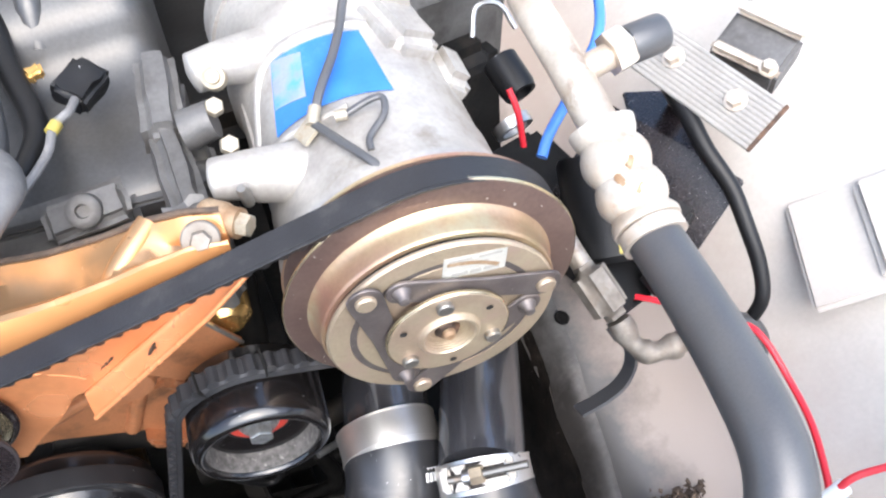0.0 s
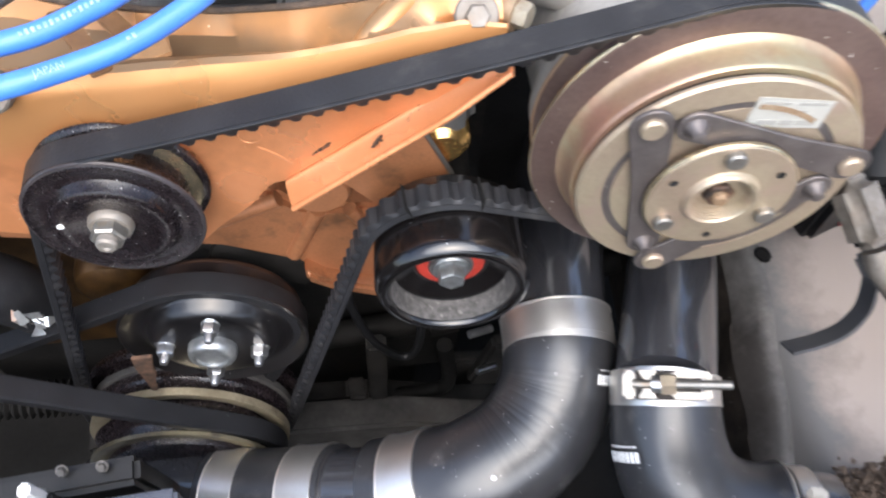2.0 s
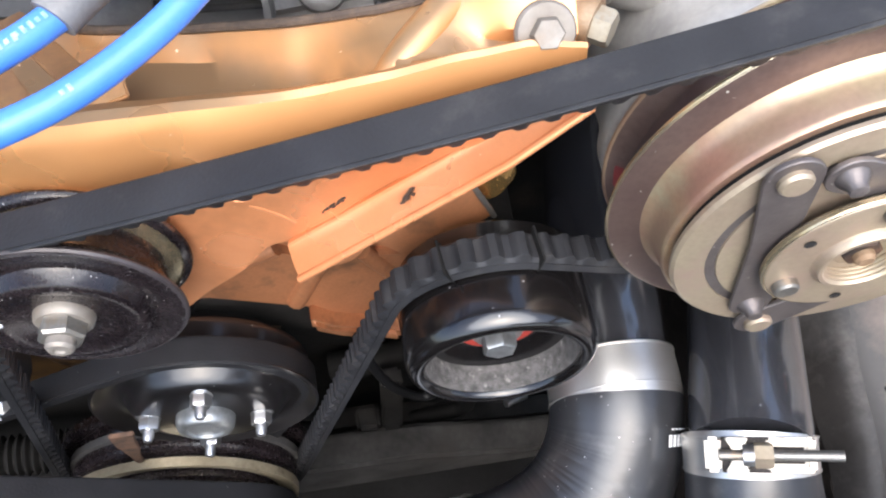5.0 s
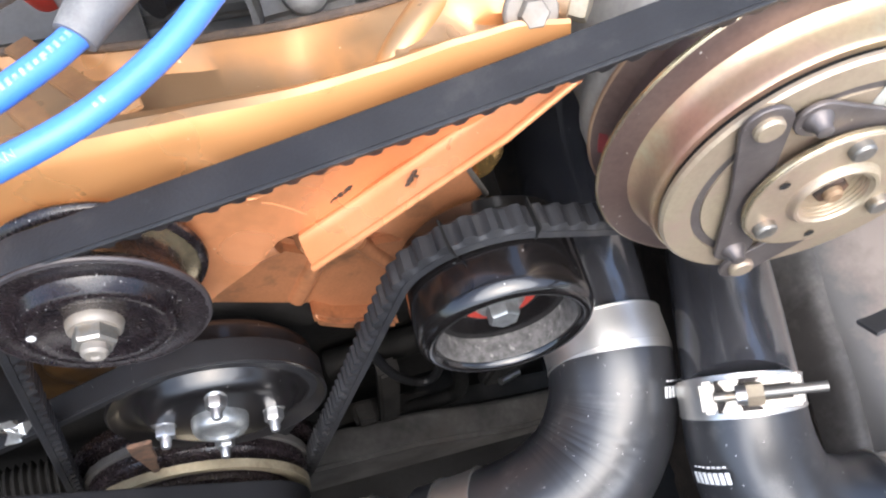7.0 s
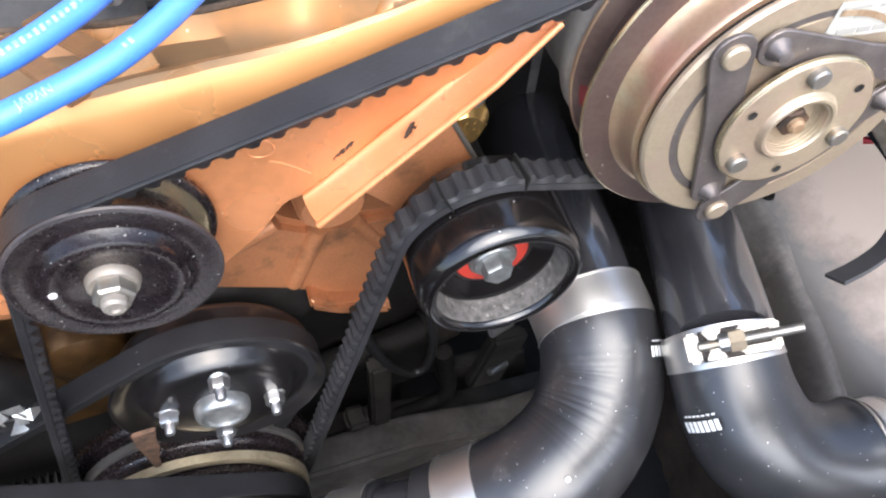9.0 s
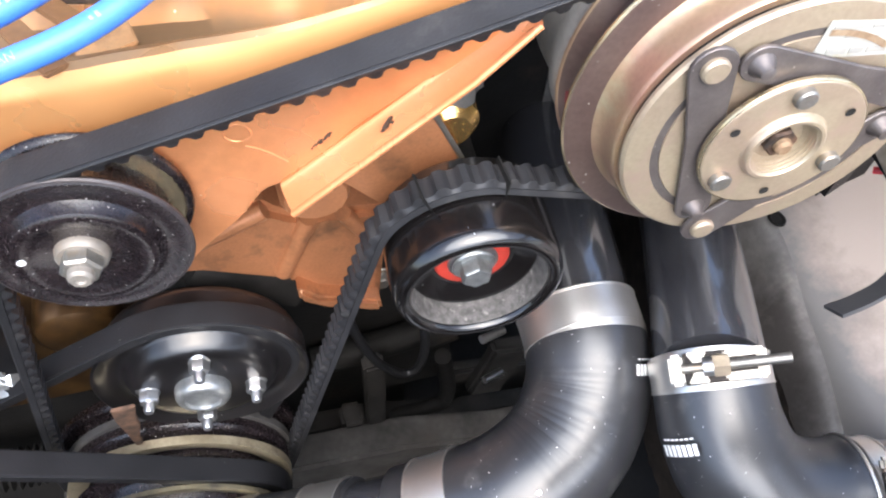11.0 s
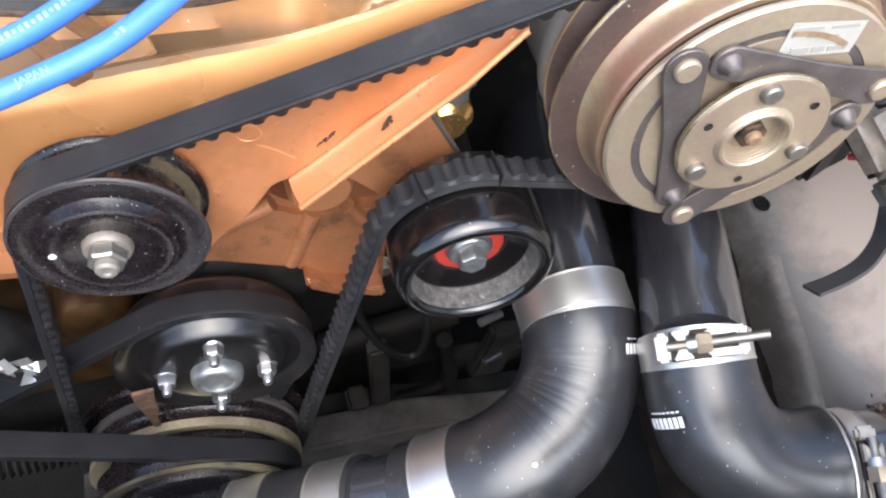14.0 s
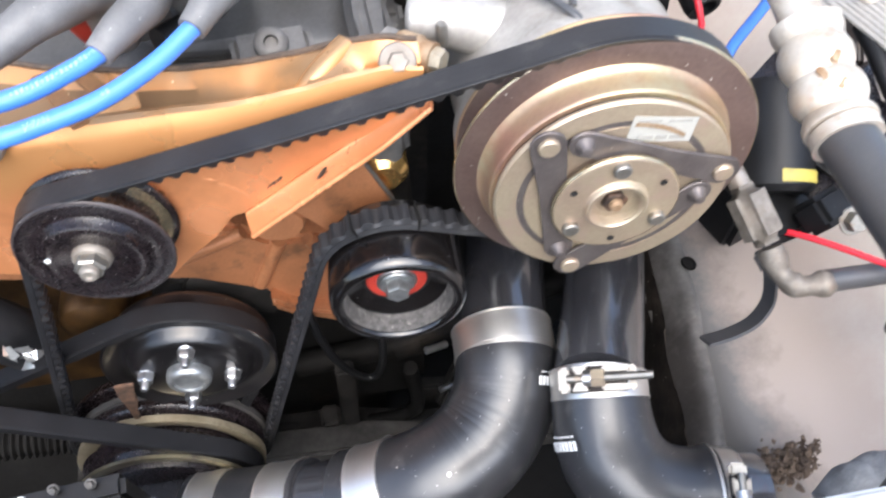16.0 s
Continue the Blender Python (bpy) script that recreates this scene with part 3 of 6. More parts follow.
for hx, hy, hz, hr in ((0.108, 0.063, 0.5320, 0.0040), (0.097, -0.029, 0.5060, 0.0030), (0.119, 0.115, 0.538, 0.004)):
    lathe_m = Matrix.Translation((hx, hy, hz)) @ Matrix.Rotation(radians(10), 4, "Y")
    part("drain_hole", lathe([(0, 0.0005), (hr * 0.8, 0.0005), (hr, 0.0012), (hr * 1.25, 0.0012), (hr * 1.35, 0.0)], lathe_m, 24, None, False), DARK, rail)

# closing walls of the engine bay, all out of view
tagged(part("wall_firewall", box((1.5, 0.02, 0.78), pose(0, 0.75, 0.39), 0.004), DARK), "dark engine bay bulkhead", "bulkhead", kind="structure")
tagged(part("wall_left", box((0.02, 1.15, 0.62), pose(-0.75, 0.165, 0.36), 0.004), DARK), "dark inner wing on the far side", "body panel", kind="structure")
# nose panel added to keep low front light off the underside
tagged(part("wall_radiator", box((1.4, 0.03, 0.68), pose(-0.1, -0.42, 0.36), 0.004), DARK), "unseen dark panel at the nose, added to keep light off the underside", "radiator", kind="structure")

# open bonnet above and behind the engine, unseen, set to shape the reflections
tagged(part("ceiling_bonnet", box((1.38, 1.0, 0.02), pose(-0.25, 0.745, 1.30, -84, 0, 0), 0.006), BONNET), "open bonnet out of view, underside kept pale to brighten reflections", "bonnet", kind="structure")

# subframe below the engine
xm = thing("crossmember", (-0.05, 0.16, 0.25), "dusty grey steel crossmember below the engine", "crossmember")
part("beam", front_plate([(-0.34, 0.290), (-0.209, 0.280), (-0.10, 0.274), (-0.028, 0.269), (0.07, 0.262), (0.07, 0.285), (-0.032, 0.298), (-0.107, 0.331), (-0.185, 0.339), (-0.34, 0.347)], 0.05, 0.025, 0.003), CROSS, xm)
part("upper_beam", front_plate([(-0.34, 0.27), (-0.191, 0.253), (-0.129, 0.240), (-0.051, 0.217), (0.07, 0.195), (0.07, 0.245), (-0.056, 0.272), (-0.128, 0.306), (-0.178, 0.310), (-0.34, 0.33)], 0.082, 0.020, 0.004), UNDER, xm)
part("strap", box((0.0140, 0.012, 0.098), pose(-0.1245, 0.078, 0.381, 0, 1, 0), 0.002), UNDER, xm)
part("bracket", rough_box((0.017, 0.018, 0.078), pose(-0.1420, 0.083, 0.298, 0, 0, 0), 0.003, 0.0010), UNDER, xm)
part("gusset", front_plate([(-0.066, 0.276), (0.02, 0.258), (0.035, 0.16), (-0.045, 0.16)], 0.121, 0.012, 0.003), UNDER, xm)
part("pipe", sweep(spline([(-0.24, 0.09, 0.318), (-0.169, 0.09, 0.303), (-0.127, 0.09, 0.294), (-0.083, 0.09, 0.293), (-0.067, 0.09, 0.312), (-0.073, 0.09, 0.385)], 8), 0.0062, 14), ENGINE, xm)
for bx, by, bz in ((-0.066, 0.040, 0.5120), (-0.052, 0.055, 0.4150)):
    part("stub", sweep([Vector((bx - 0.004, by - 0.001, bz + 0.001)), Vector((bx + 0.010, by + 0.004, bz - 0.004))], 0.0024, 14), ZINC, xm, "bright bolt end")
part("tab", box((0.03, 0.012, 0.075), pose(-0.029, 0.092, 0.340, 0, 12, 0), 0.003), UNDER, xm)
# near-black sheet closes the gap below, where there is only deep shade
tagged(part("floor_undertray", box((1.3, 1.3, 0.01), pose(-0.05, 0.15, 0.14), 0.002), DARK), "near-black sheet added below the engine in place of deep shade", "undertray", kind="structure")
cable = thing("looped_cable", (-0.09, 0.05, 0.43), "thin dark looped cable hanging below the idler", "cable")
part("cable", sweep(spline([(-0.138, 0.060, 0.545), (-0.134, 0.055, 0.519), (-0.124, 0.055, 0.479), (-0.110, 0.055, 0.455), (-0.100, 0.055, 0.459), (-0.0955, 0.058, 0.487), (-0.098, 0.07, 0.53)], 10), 0.0026, 12), PLASTIC, cable)
dip = thing("coolant_pipe", (-0.04, 0.10, 0.41), "dark grimy pipe with couplings low beside the engine", "pipe")
part("pipe", sweep(spline([(-0.16, 0.10, 0.40), (-0.09, 0.10, 0.41), (-0.03, 0.11, 0.415), (0.06, 0.13, 0.42)], 8), 0.010, 14), ENGINE, dip)
part("coupling", sweep(spline([(-0.085, 0.10, 0.411), (-0.065, 0.102, 0.413)], 4), 0.0135, 14), ENGINE, dip)

# ---- engine ----
block = thing("engine_block", (-0.2, 0.25, 0.3), "grimy engine block behind the pulleys, darkened for shade", "engine")
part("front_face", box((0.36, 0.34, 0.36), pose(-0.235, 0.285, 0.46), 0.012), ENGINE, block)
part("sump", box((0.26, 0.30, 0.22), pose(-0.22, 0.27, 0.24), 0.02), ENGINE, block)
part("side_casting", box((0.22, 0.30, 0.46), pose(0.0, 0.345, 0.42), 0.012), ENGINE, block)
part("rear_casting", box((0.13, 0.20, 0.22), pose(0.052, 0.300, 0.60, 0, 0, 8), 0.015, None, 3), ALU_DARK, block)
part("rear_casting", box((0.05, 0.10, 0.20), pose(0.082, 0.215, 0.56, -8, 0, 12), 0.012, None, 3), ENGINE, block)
for k, (bx, bz) in enumerate(((-0.145, 0.50), (-0.11, 0.47), (-0.30, 0.56))):
    bolt("engine_bolt", facing(bx, 0.115, bz), 0.006, block)

# valve cover and plenum behind the compressor
cover = thing("valve_cover", (-0.14, 0.25, 0.66), "grey cast engine cover with bolted edge and ribs", "engine cover")
rows = []
for y, z in ((0.125, 0.660), (0.135, 0.678), (0.165, 0.686), (0.20, 0.690), (0.222, 0.70), (0.24, 0.722), (0.30, 0.735), (0.46, 0.74)):
    rows.append([(x, y + 0.10 * (x + 0.14), z + dz) for x, dz in ((-0.33, -0.01), (-0.24, 0.0), (-0.17, 0.0), (-0.115, 0.0), (-0.088, -0.004), (-0.078, -0.03))])
part("shell", loft(rows, 0.004, 4), VALVE, cover)
part("front_lip", box((0.17, 0.006, 0.004), pose(-0.168, 0.127, 0.6900, 8, 0, -3), 0.0015, None, 2), VALVE, cover)
for x in (-0.20, -0.165, -0.14):
    part("rib", sweep(spline([(x, 0.232, 0.705), (x + 0.004, 0.262, 0.731), (x + 0.008, 0.36, 0.742)], 5), 0.007, 12), VALVE, cover)
part("flange", rough_box((0.040, 0.020, 0.010), pose(-0.1330, 0.1205, 0.6960, 14, 0, 6), 0.004, 0.0012), ALU_DARK, cover)
part("boss", lathe([(0, 0), (0.0085, 0), (0.0080, 0.006), (0.0062, 0.0072), (0.0034, 0.0072), (0.0030, 0.0040), (0, 0.0040)], along((-0.1330, 0.1190, 0.7000), (-0.132, 0.100, 0.722)), 28, None, False), ALU_DARK, cover)
part("step", box((0.085, 0.05, 0.022), pose(-0.155, 0.128, 0.672, 0, 0, 5), 0.004), ALU_DARK, cover)
part("side_lug", box((0.034, 0.03, 0.03), pose(-0.20, 0.125, 0.680, 12, 0, 5), 0.005), ALU_DARK, cover)

# loom across the engine
loom = thing("wiring_loom", (-0.17, 0.17, 0.71), "dark taped engine wiring with a grey plug and yellow marker", "wiring")
part("hose", sweep(spline([(-0.157, 0.25, 0.722), (-0.154, 0.212, 0.716), (-0.146, 0.175, 0.712), (-0.147, 0.155, 0.712), (-0.158, 0.128, 0.716), (-0.18, 0.105, 0.72)], 10), 0.0060, 14), PLASTIC, loom)
part("hose", sweep(spline([(-0.172, 0.24, 0.728), (-0.166, 0.19, 0.722), (-0.166, 0.15, 0.718), (-0.18, 0.12, 0.72)], 10), 0.0085, 14), HOSE_RUBBER, loom)
part("branch", sweep(spline([(-0.124, 0.172, 0.719), (-0.1275, 0.163, 0.7205), (-0.135, 0.156, 0.7205), (-0.140, 0.139, 0.7205), (-0.153, 0.121, 0.7205), (-0.17, 0.105, 0.722)], 10), 0.0022, 10), BOOT, loom)
part("plug", rough_box((0.019, 0.024, 0.014), pose(-0.121, 0.184, 0.716, 0, 20, -42), 0.0025, 0.0016, 200), PLASTIC, loom)
part("marker", sweep(spline([(-0.1335, 0.1575, 0.7205), (-0.1368, 0.1525, 0.7205)], 3), 0.0031, 12), YELLOW, loom)
part("terminal", rough_box((0.009, 0.008, 0.006), pose(-0.143, 0.206, 0.712, 0, 0, 20), 0.0015, 0.0012, 250), BRASS, loom)

# ---- timing cover in gold paint ----
gold = thing("timing_cover", (-0.17, 0.07, 0.62), "copper-gold painted metal timing cover with chipped lip", "timing cover")
COLS = ((-0.34, 0.145, 0.690, 0.068, 0.700), (-0.30, 0.135, 0.696, 0.064, 0.708), (-0.258, 0.122, 0.702, 0.060, 0.714), (-0.225, 0.108, 0.706, 0.056, 0.719), (-0.195, 0.097, 0.711, 0.052, 0.7245),
        (-0.168, 0.089, 0.716, 0.049, 0.7280), (-0.143, 0.077, 0.727, 0.0465, 0.7325), (-0.120, 0.071, 0.734, 0.045, 0.7370), (-0.101, 0.067, 0.741, 0.0435, 0.7435), (-0.086, 0.062, 0.746, 0.0425, 0.7475), (-0.072, 0.058, 0.746, 0.042, 0.7455))


def bottom(x):
    """Height of the cover's front lower edge."""
    pts = ((-0.34, 0.628), (-0.284, 0.623), (-0.254, 0.6185), (-0.20, 0.617), (-0.168, 0.653), (-0.160, 0.6645), (-0.154, 0.6668), (-0.071, 0.7333))
    for (xa, za), (xb, zb) in zip(pts, pts[1:]):
        if x <= xb:
            return za + (zb - za) * (x - xa) / (xb - xa)
    return pts[-1][1]


def cover_at(x):
    for c0, c1 in zip(COLS, COLS[1:]):
        if x <= c1[0] + 1e-9:
            u = (x - c0[0]) / (c1[0] - c0[0])
            u = u * u * (3 - 2 * u) * 0.4 + u * 0.6
            return [a + u * (b - a) for a, b in zip(c0[1:], c1[1:])]


shell = []
for k in range(91):
    x = -0.34 + 0.268 * k / 90
    yb, zb, yr, zr = cover_at(x)
    mid = (zb + zr) / 2
    wide_c = min(0.0118, 0.23 * (yb - yr))
    dent = 0.0016 * noise.noise(Vector((x * 38, 1.7, 0.3)))
    low = min(bottom(x), zr - 0.0105)
    sec = [(yb + 0.004, zb - 0.010), (yb + 0.0012, zb - 0.0012), (yb - 0.0010, zb + 0.0004), (yb - 0.0040, zb - 0.0012), (yb - 0.0075, zb - 0.0040)]
    sec += [(yr + 0.60 * (yb - yr), mid - 0.0088 + dent), (yr + 0.40 * (yb - yr), mid - 0.0082 + dent * 1.6), (yr + 0.33 * (yb - yr), mid - 0.0040 + dent), (yr + 0.28 * (yb - yr), mid - 0.0018 + dent)]
    sec += [(yr + wide_c, zr - 0.0017), (yr + 0.64 * wide_c, zr - 0.0001), (yr + 0.36 * wide_c, zr - 0.0010), (yr + 0.14 * wide_c, zr - 0.0040), (yr - 0.0002, zr - 0.0085)]
    for f in range(1, 9):
        z = zr - 0.0085 + (low - zr + 0.0085) * f / 8
        sec.append((yr - 0.0002 - 0.0012 * f / 8 + 0.0006 * noise.noise(Vector((x * 25, z * 25, 5.0))), z))
    relief = []
    for i, (y, z) in enumerate(sec):
        low_n, fine_n = noise.noise(Vector((x * 30, y * 40, z * 30))), noise.noise(Vector((x * 75, y * 90, z * 70 + 4)))
        edge = 0.3 if i in (0, 1, 2) else 1.0
        if 4 <= i <= 7:
            z -= 0.0032 * math.exp(-((x + 0.124) / 0.011) ** 2) * (1.0 if i in (5, 6) else 0.5)
        # the crest turns back along a fold to the peak of the rear edge
        along_f = ((x + 0.1235) * 0.0235 + (y - 0.045) * 0.0235) / (2 * 0.0235 ** 2)
        if 3 <= i <= 9:
            side = ((x + 0.1235) - (y - 0.045)) * 0.7071
            tent = 0.7355 + 0.0070 * along_f - (0.30 * side if side > 0 else -0.42 * side) - 0.02 * max(0, 0.3 - along_f) - 0.02 * max(0, along_f - 1.1)
            z = 0.5 * (z + tent + math.sqrt((z - tent) ** 2 + 0.0012 ** 2)) - 0.0003
        if i < 14:
            relief.append((x, y, z + edge * (0.0011 * low_n + 0.0004 * fine_n)))
        else:
            relief.append((x, y + 0.0016 * low_n + 0.0006 * fine_n, z))
    shell.append(relief)
face = loft(shell, 0.0015)
front_verts = np.array([v.co[:] for v in face.verts if v.co.y < 0.075])
part("shell", face, GOLD_TOP, gold, "dusty golden top, its sky sheen put into the colour, over an orange-gold front")


def on_front(x, z):
    """The point of the cover's front at x, z."""
    d = (front_verts[:, 0] - x) ** 2 + (front_verts[:, 2] - z) ** 2
    near = np.argsort(d)[:8]
    near = near[np.argsort(front_verts[near, 1])[:4]]
    w = 1 / (d[near] + 1e-7)
    return Vector((x, float((w * front_verts[near, 1]).sum() / w.sum()), z))


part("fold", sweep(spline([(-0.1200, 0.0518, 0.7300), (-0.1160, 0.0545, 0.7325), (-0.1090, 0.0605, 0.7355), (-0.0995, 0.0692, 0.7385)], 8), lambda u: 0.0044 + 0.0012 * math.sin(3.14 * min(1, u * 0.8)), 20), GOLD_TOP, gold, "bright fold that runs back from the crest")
part("rear_edge", sweep([Vector(c[1]) + Vector((0, 0.001, 0.0006)) for c in shell], 0.0014, 8), CRUST, gold, "dark rolled rear edge")
# lip that stands forward along the lower edge
lip = []
for k in range(13):
    u = k / 12
    x, z = -0.1540 + 0.0840 * u, 0.6673 + 0.0660 * u
    s = 0.0022 * (1 - u)
    w = 0.0092 - 0.003 * max(0, u - 0.75) * 4
    lip.append([(x, 0.0435 - 0.0015 * u, z + 0.0020), (x, 0.0425 - 0.0015 * u, z + 0.0003), (x + s * 0.4, 0.042 - w * 0.5, z - 0.0012), (x + s, 0.0418 - w, z - 0.0016), (x + s * 1.1, 0.0414 - w, z - 0.0034)])
part("lip", loft(list(zip(*lip)), 0.0016, 2), GOLD, gold, "lip with chipped paint")
part("bead", sweep([Vector((-0.1518 + 0.0818 * k / 16, 0.0418 - 0.0092 + 0.003 * max(0, k / 16 - 0.75) * 4, 0.6673 + 0.0660 * k / 16 - 0.0021)) for k in range(17)], 0.0013, 10), GOLD, gold)
ring = [on_front(-0.1642 + 0.0044 * math.cos(k * math.tau / 32), 0.6932 + 0.0042 * math.sin(k * math.tau / 32)) for k in range(33)]
part("emboss", sweep([v + Vector((0, 0.0004, 0)) for v in ring], 0.0006, 10), GOLD, gold)
part("emboss", sweep([on_front(-0.1625 + 0.0125 * k / 10, 0.6865 - 0.0085 * (k / 10) ** 1.3) + Vector((0, 0.0005, 0)) for k in range(11)], 0.0008, 8), GOLD, gold)
# recessed rear cover with ribs, in gold paint darkened for its shade
part("recess", front_plate([(-0.30, 0.60), (-0.199, 0.585), (-0.157, 0.57), (-0.113, 0.56), (-0.100, 0.62), (-0.088, 0.66), (-0.10, 0.68), (-0.30, 0.665)], 0.100, 0.01, 0.002), GOLD_GRIMY_SHADE, gold, "shaded inner wall")
part("rear_cover", front_plate([(-0.30, 0.598), (-0.199, 0.574), (-0.157, 0.549), (-0.156, 0.530), (-0.143, 0.516), (-0.118, 0.498), (-0.113, 0.56), (-0.104, 0.596), (-0.122, 0.599), (-0.133, 0.601), (-0.144, 0.602), (-0.153, 0.605), (-0.160, 0.611), (-0.166, 0.619), (-0.176, 0.622), (-0.192, 0.640), (-0.30, 0.665)], 0.074, 0.03, 0.004), GOLD_GRIMY_SHADE, gold)
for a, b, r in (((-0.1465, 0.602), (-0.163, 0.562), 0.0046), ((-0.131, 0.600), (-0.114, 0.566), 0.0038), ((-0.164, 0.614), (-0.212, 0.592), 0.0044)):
    part("rib", sweep([Vector((a[0] + (b[0] - a[0]) * k / 6, 0.0745, a[1] + (b[1] - a[1]) * k / 6)) for k in range(7)], r, 12), GOLD_GRIMY_SHADE, gold)
part("boss", lathe([(0, -0.026), (0.0165, -0.026), (0.0150, 0), (0.0138, 0.020), (0.0122, 0.0225), (0, 0.0225)], facing(-0.1425, 0.0765, 0.642), 36, None, False), GOLD_GRIMY_SHADE, gold)
part("side_bracket", front_plate([(-0.134, 0.652), (-0.126, 0.675), (-0.102, 0.692), (-0.084, 0.6500), (-0.115, 0.627)], 0.0545, 0.003, 0.0006), GOLD_GRIMY_SHADE, gold, "flat brown-gold bracket with worn edge")
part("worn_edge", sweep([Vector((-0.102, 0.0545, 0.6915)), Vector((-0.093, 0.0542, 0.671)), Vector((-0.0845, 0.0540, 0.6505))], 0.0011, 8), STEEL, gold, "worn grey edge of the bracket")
part("edge_flange", front_plate([(-0.158, 0.558), (-0.148, 0.545), (-0.118, 0.529), (-0.117, 0.518), (-0.146, 0.534), (-0.158, 0.545)], 0.0650, 0.012, 0.002), GOLD_GRIMY_SHADE, gold)
random.seed(4)


def ragged(w):
    """Outline of a flake of missing paint."""
    return [(w * random.uniform(0.6, 1.5) * math.cos(a), w * random.uniform(0.25, 0.7) * math.sin(a)) for a in [k * math.tau / 9 for k in range(9)]]


for k in range(10):
    cx, cz = -0.1412 + 0.00070 * k + random.uniform(-0.0004, 0.0004), 0.6846 + 0.00048 * k + random.uniform(-0.0007, 0.0007)
    o = [(cx + 0.79 * u - 0.61 * v, cz + 0.61 * u + 0.79 * v) for u, v in ragged(random.uniform(0.0006, 0.0012) * (0.6 if k < 3 else 1.0))]
    part("paint_chip", front_plate(o, on_front(cx, cz).y - 0.0004, 0.0010), BARE, gold)
for cx, cz, w in ((-0.2255, 0.7089, 0.0008), (-0.2351, 0.7047, 0.0014), (-0.2378, 0.7040, 0.0008)):
    part("paint_chip", front_plate([(cx + u, cz + v) for u, v in ragged(w)], on_front(cx, cz).y - 0.0004, 0.0010), BARE, gold)
for cx, cy, w in ((-0.1180, 0.0372, 0.0008), (-0.1168, 0.0380, 0.0012), (-0.1160, 0.0388, 0.0010), (-0.1152, 0.0396, 0.0008), (-0.1150, 0.0378, 0.0007)):
    u = (cx + 0.154) / 0.084
    part("paint_chip", plate(ragged(w), 0.0012, pose(cx, cy, 0.6673 + 0.0660 * u - 0.0006, 0, -38, 20), 0.0001), BARE, gold)
for sx, sy, sl, turn in ((-0.2095, 0.0850, 0.036, 36), (-0.2195, 0.0750, 0.042, 30)):
    part("strap", box((0.0078, sl, 0.002), pose(sx, sy, 0.7200, -5, 4, turn), 0.0005), STRAP, gold, "dull brown strap across the cover")
part("tab", box((0.018, 0.014, 0.0015), pose(-0.196, 0.068, 0.7205, -4, -8, 14), 0.0005), GOLD_DULL, gold)
lb = along((-0.2496, 0.0560, 0.7175), (-0.252, 0.037, 0.732))
bolt("cover_bolt", lb, 0.0046, gold, TARNISH, 0.0, False)
part("washer", lathe([(0, -0.004), (0.0085, -0.004), (0.0085, -0.0005), (0.0078, 0.0004), (0, 0.0004)], lb, 36, None, False), TARNISH, gold)
bolt("cover_bolt", along((-0.0815, 0.0485, 0.7455), (-0.082, 0.030, 0.760)), 0.0042, gold, TARNISH, 0.0, False)
part("washer", lathe([(0, -0.001), (0.0076, -0.001), (0.0076, 0.0005), (0.0070, 0.0012), (0, 0.0012)], along((-0.0815, 0.0485, 0.7455), (-0.082, 0.030, 0.760)), 36, None, False), TARNISH, gold)
part("brass_boss", lathe([(0, -0.02), (0.013, -0.02), (0.013, 0.0), (0.0125, 0.006), (0.0085, 0.010), (0, 0.010)], facing(-0.0880, 0.070, 0.6600), 36, None, False), BRASS, gold)
part("brass_plug", lathe([(0, -0.03), (0.021, -0.03), (0.021, 0.0), (0.0195, 0.006), (0.014, 0.0105), (0.006, 0.012), (0, 0.012)], facing(-0.266, 0.086, 0.534), 36, None, False), OILY_BRASS, gold)
# oily brass tone also stands for the shade behind the pulleys
part("lower_wall", front_plate([(-0.36, 0.42), (-0.19, 0.42), (-0.175, 0.50), (-0.172, 0.585), (-0.20, 0.62), (-0.36, 0.62)], 0.104, 0.008, 0.002), OILY_BRASS, gold, "oily brown-gold lower wall, shade put into its dark colour")

# ---- compressor ----
comp = thing("compressor", (0, 0.1, 0.62), "grey cast aluminium air conditioning compressor with zinc plated clutch", "compressor")
C = (0.0010, 0.7022)
pul = part("pulley", lathe([(0.048, -0.0078), (0.0543, -0.0078), (0.0549, -0.0084), (0.0551, -0.0094), (0.0553, -0.0120), (0.0556, -0.0150), (0.0561, -0.0170), (0.0571, -0.0186), (0.0590, -0.0200)], facing(C[0], 0, C[1]), 96, None, False), CHROMATE_EDGE, comp, "iridescent zinc plated pulley rim")
part("flange", lathe([(0.0540, -0.0195), (0.0650, -0.0200), (0.0664, -0.0206), (0.0666, -0.0216), (0.0654, -0.0226), (0.0578, -0.0262), (0.0575, -0.0335), (0.0630, -0.0368), (0.0637, -0.0373), (0.0638, -0.0382), (0.0630, -0.0388), (0.0570, -0.0400), (0.0560, -0.0430)], facing(C[0] + 0.0012, 0, C[1] + 0.0008), 96, None, False), FLANGE, pul, "worn brown flange with dust specks")
part("bright_edge", lathe([(0.0661, -0.0204), (0.0667, -0.0209), (0.0668, -0.0216), (0.0662, -0.0222), (0.0655, -0.0214)], facing(C[0] + 0.0012, 0, C[1] + 0.0008), 96), DULL_BRASS, pul, "bright outer edge of the flange")
part("bright_edge", lathe([(0.0632, -0.0369), (0.0638, -0.0373), (0.0640, -0.0380), (0.0636, -0.0386), (0.0628, -0.0378)], facing(C[0] + 0.0012, 0, C[1] + 0.0008), 96), CHROMATE_EDGE, pul, "pinkish rear edge")
coil_bm = lathe([(0.0588, -0.0337), (0.0612, -0.0352), (0.0612, -0.0356), (0.0588, -0.0342)], facing(C[0] + 0.0012, 0, C[1] + 0.0008), 120)
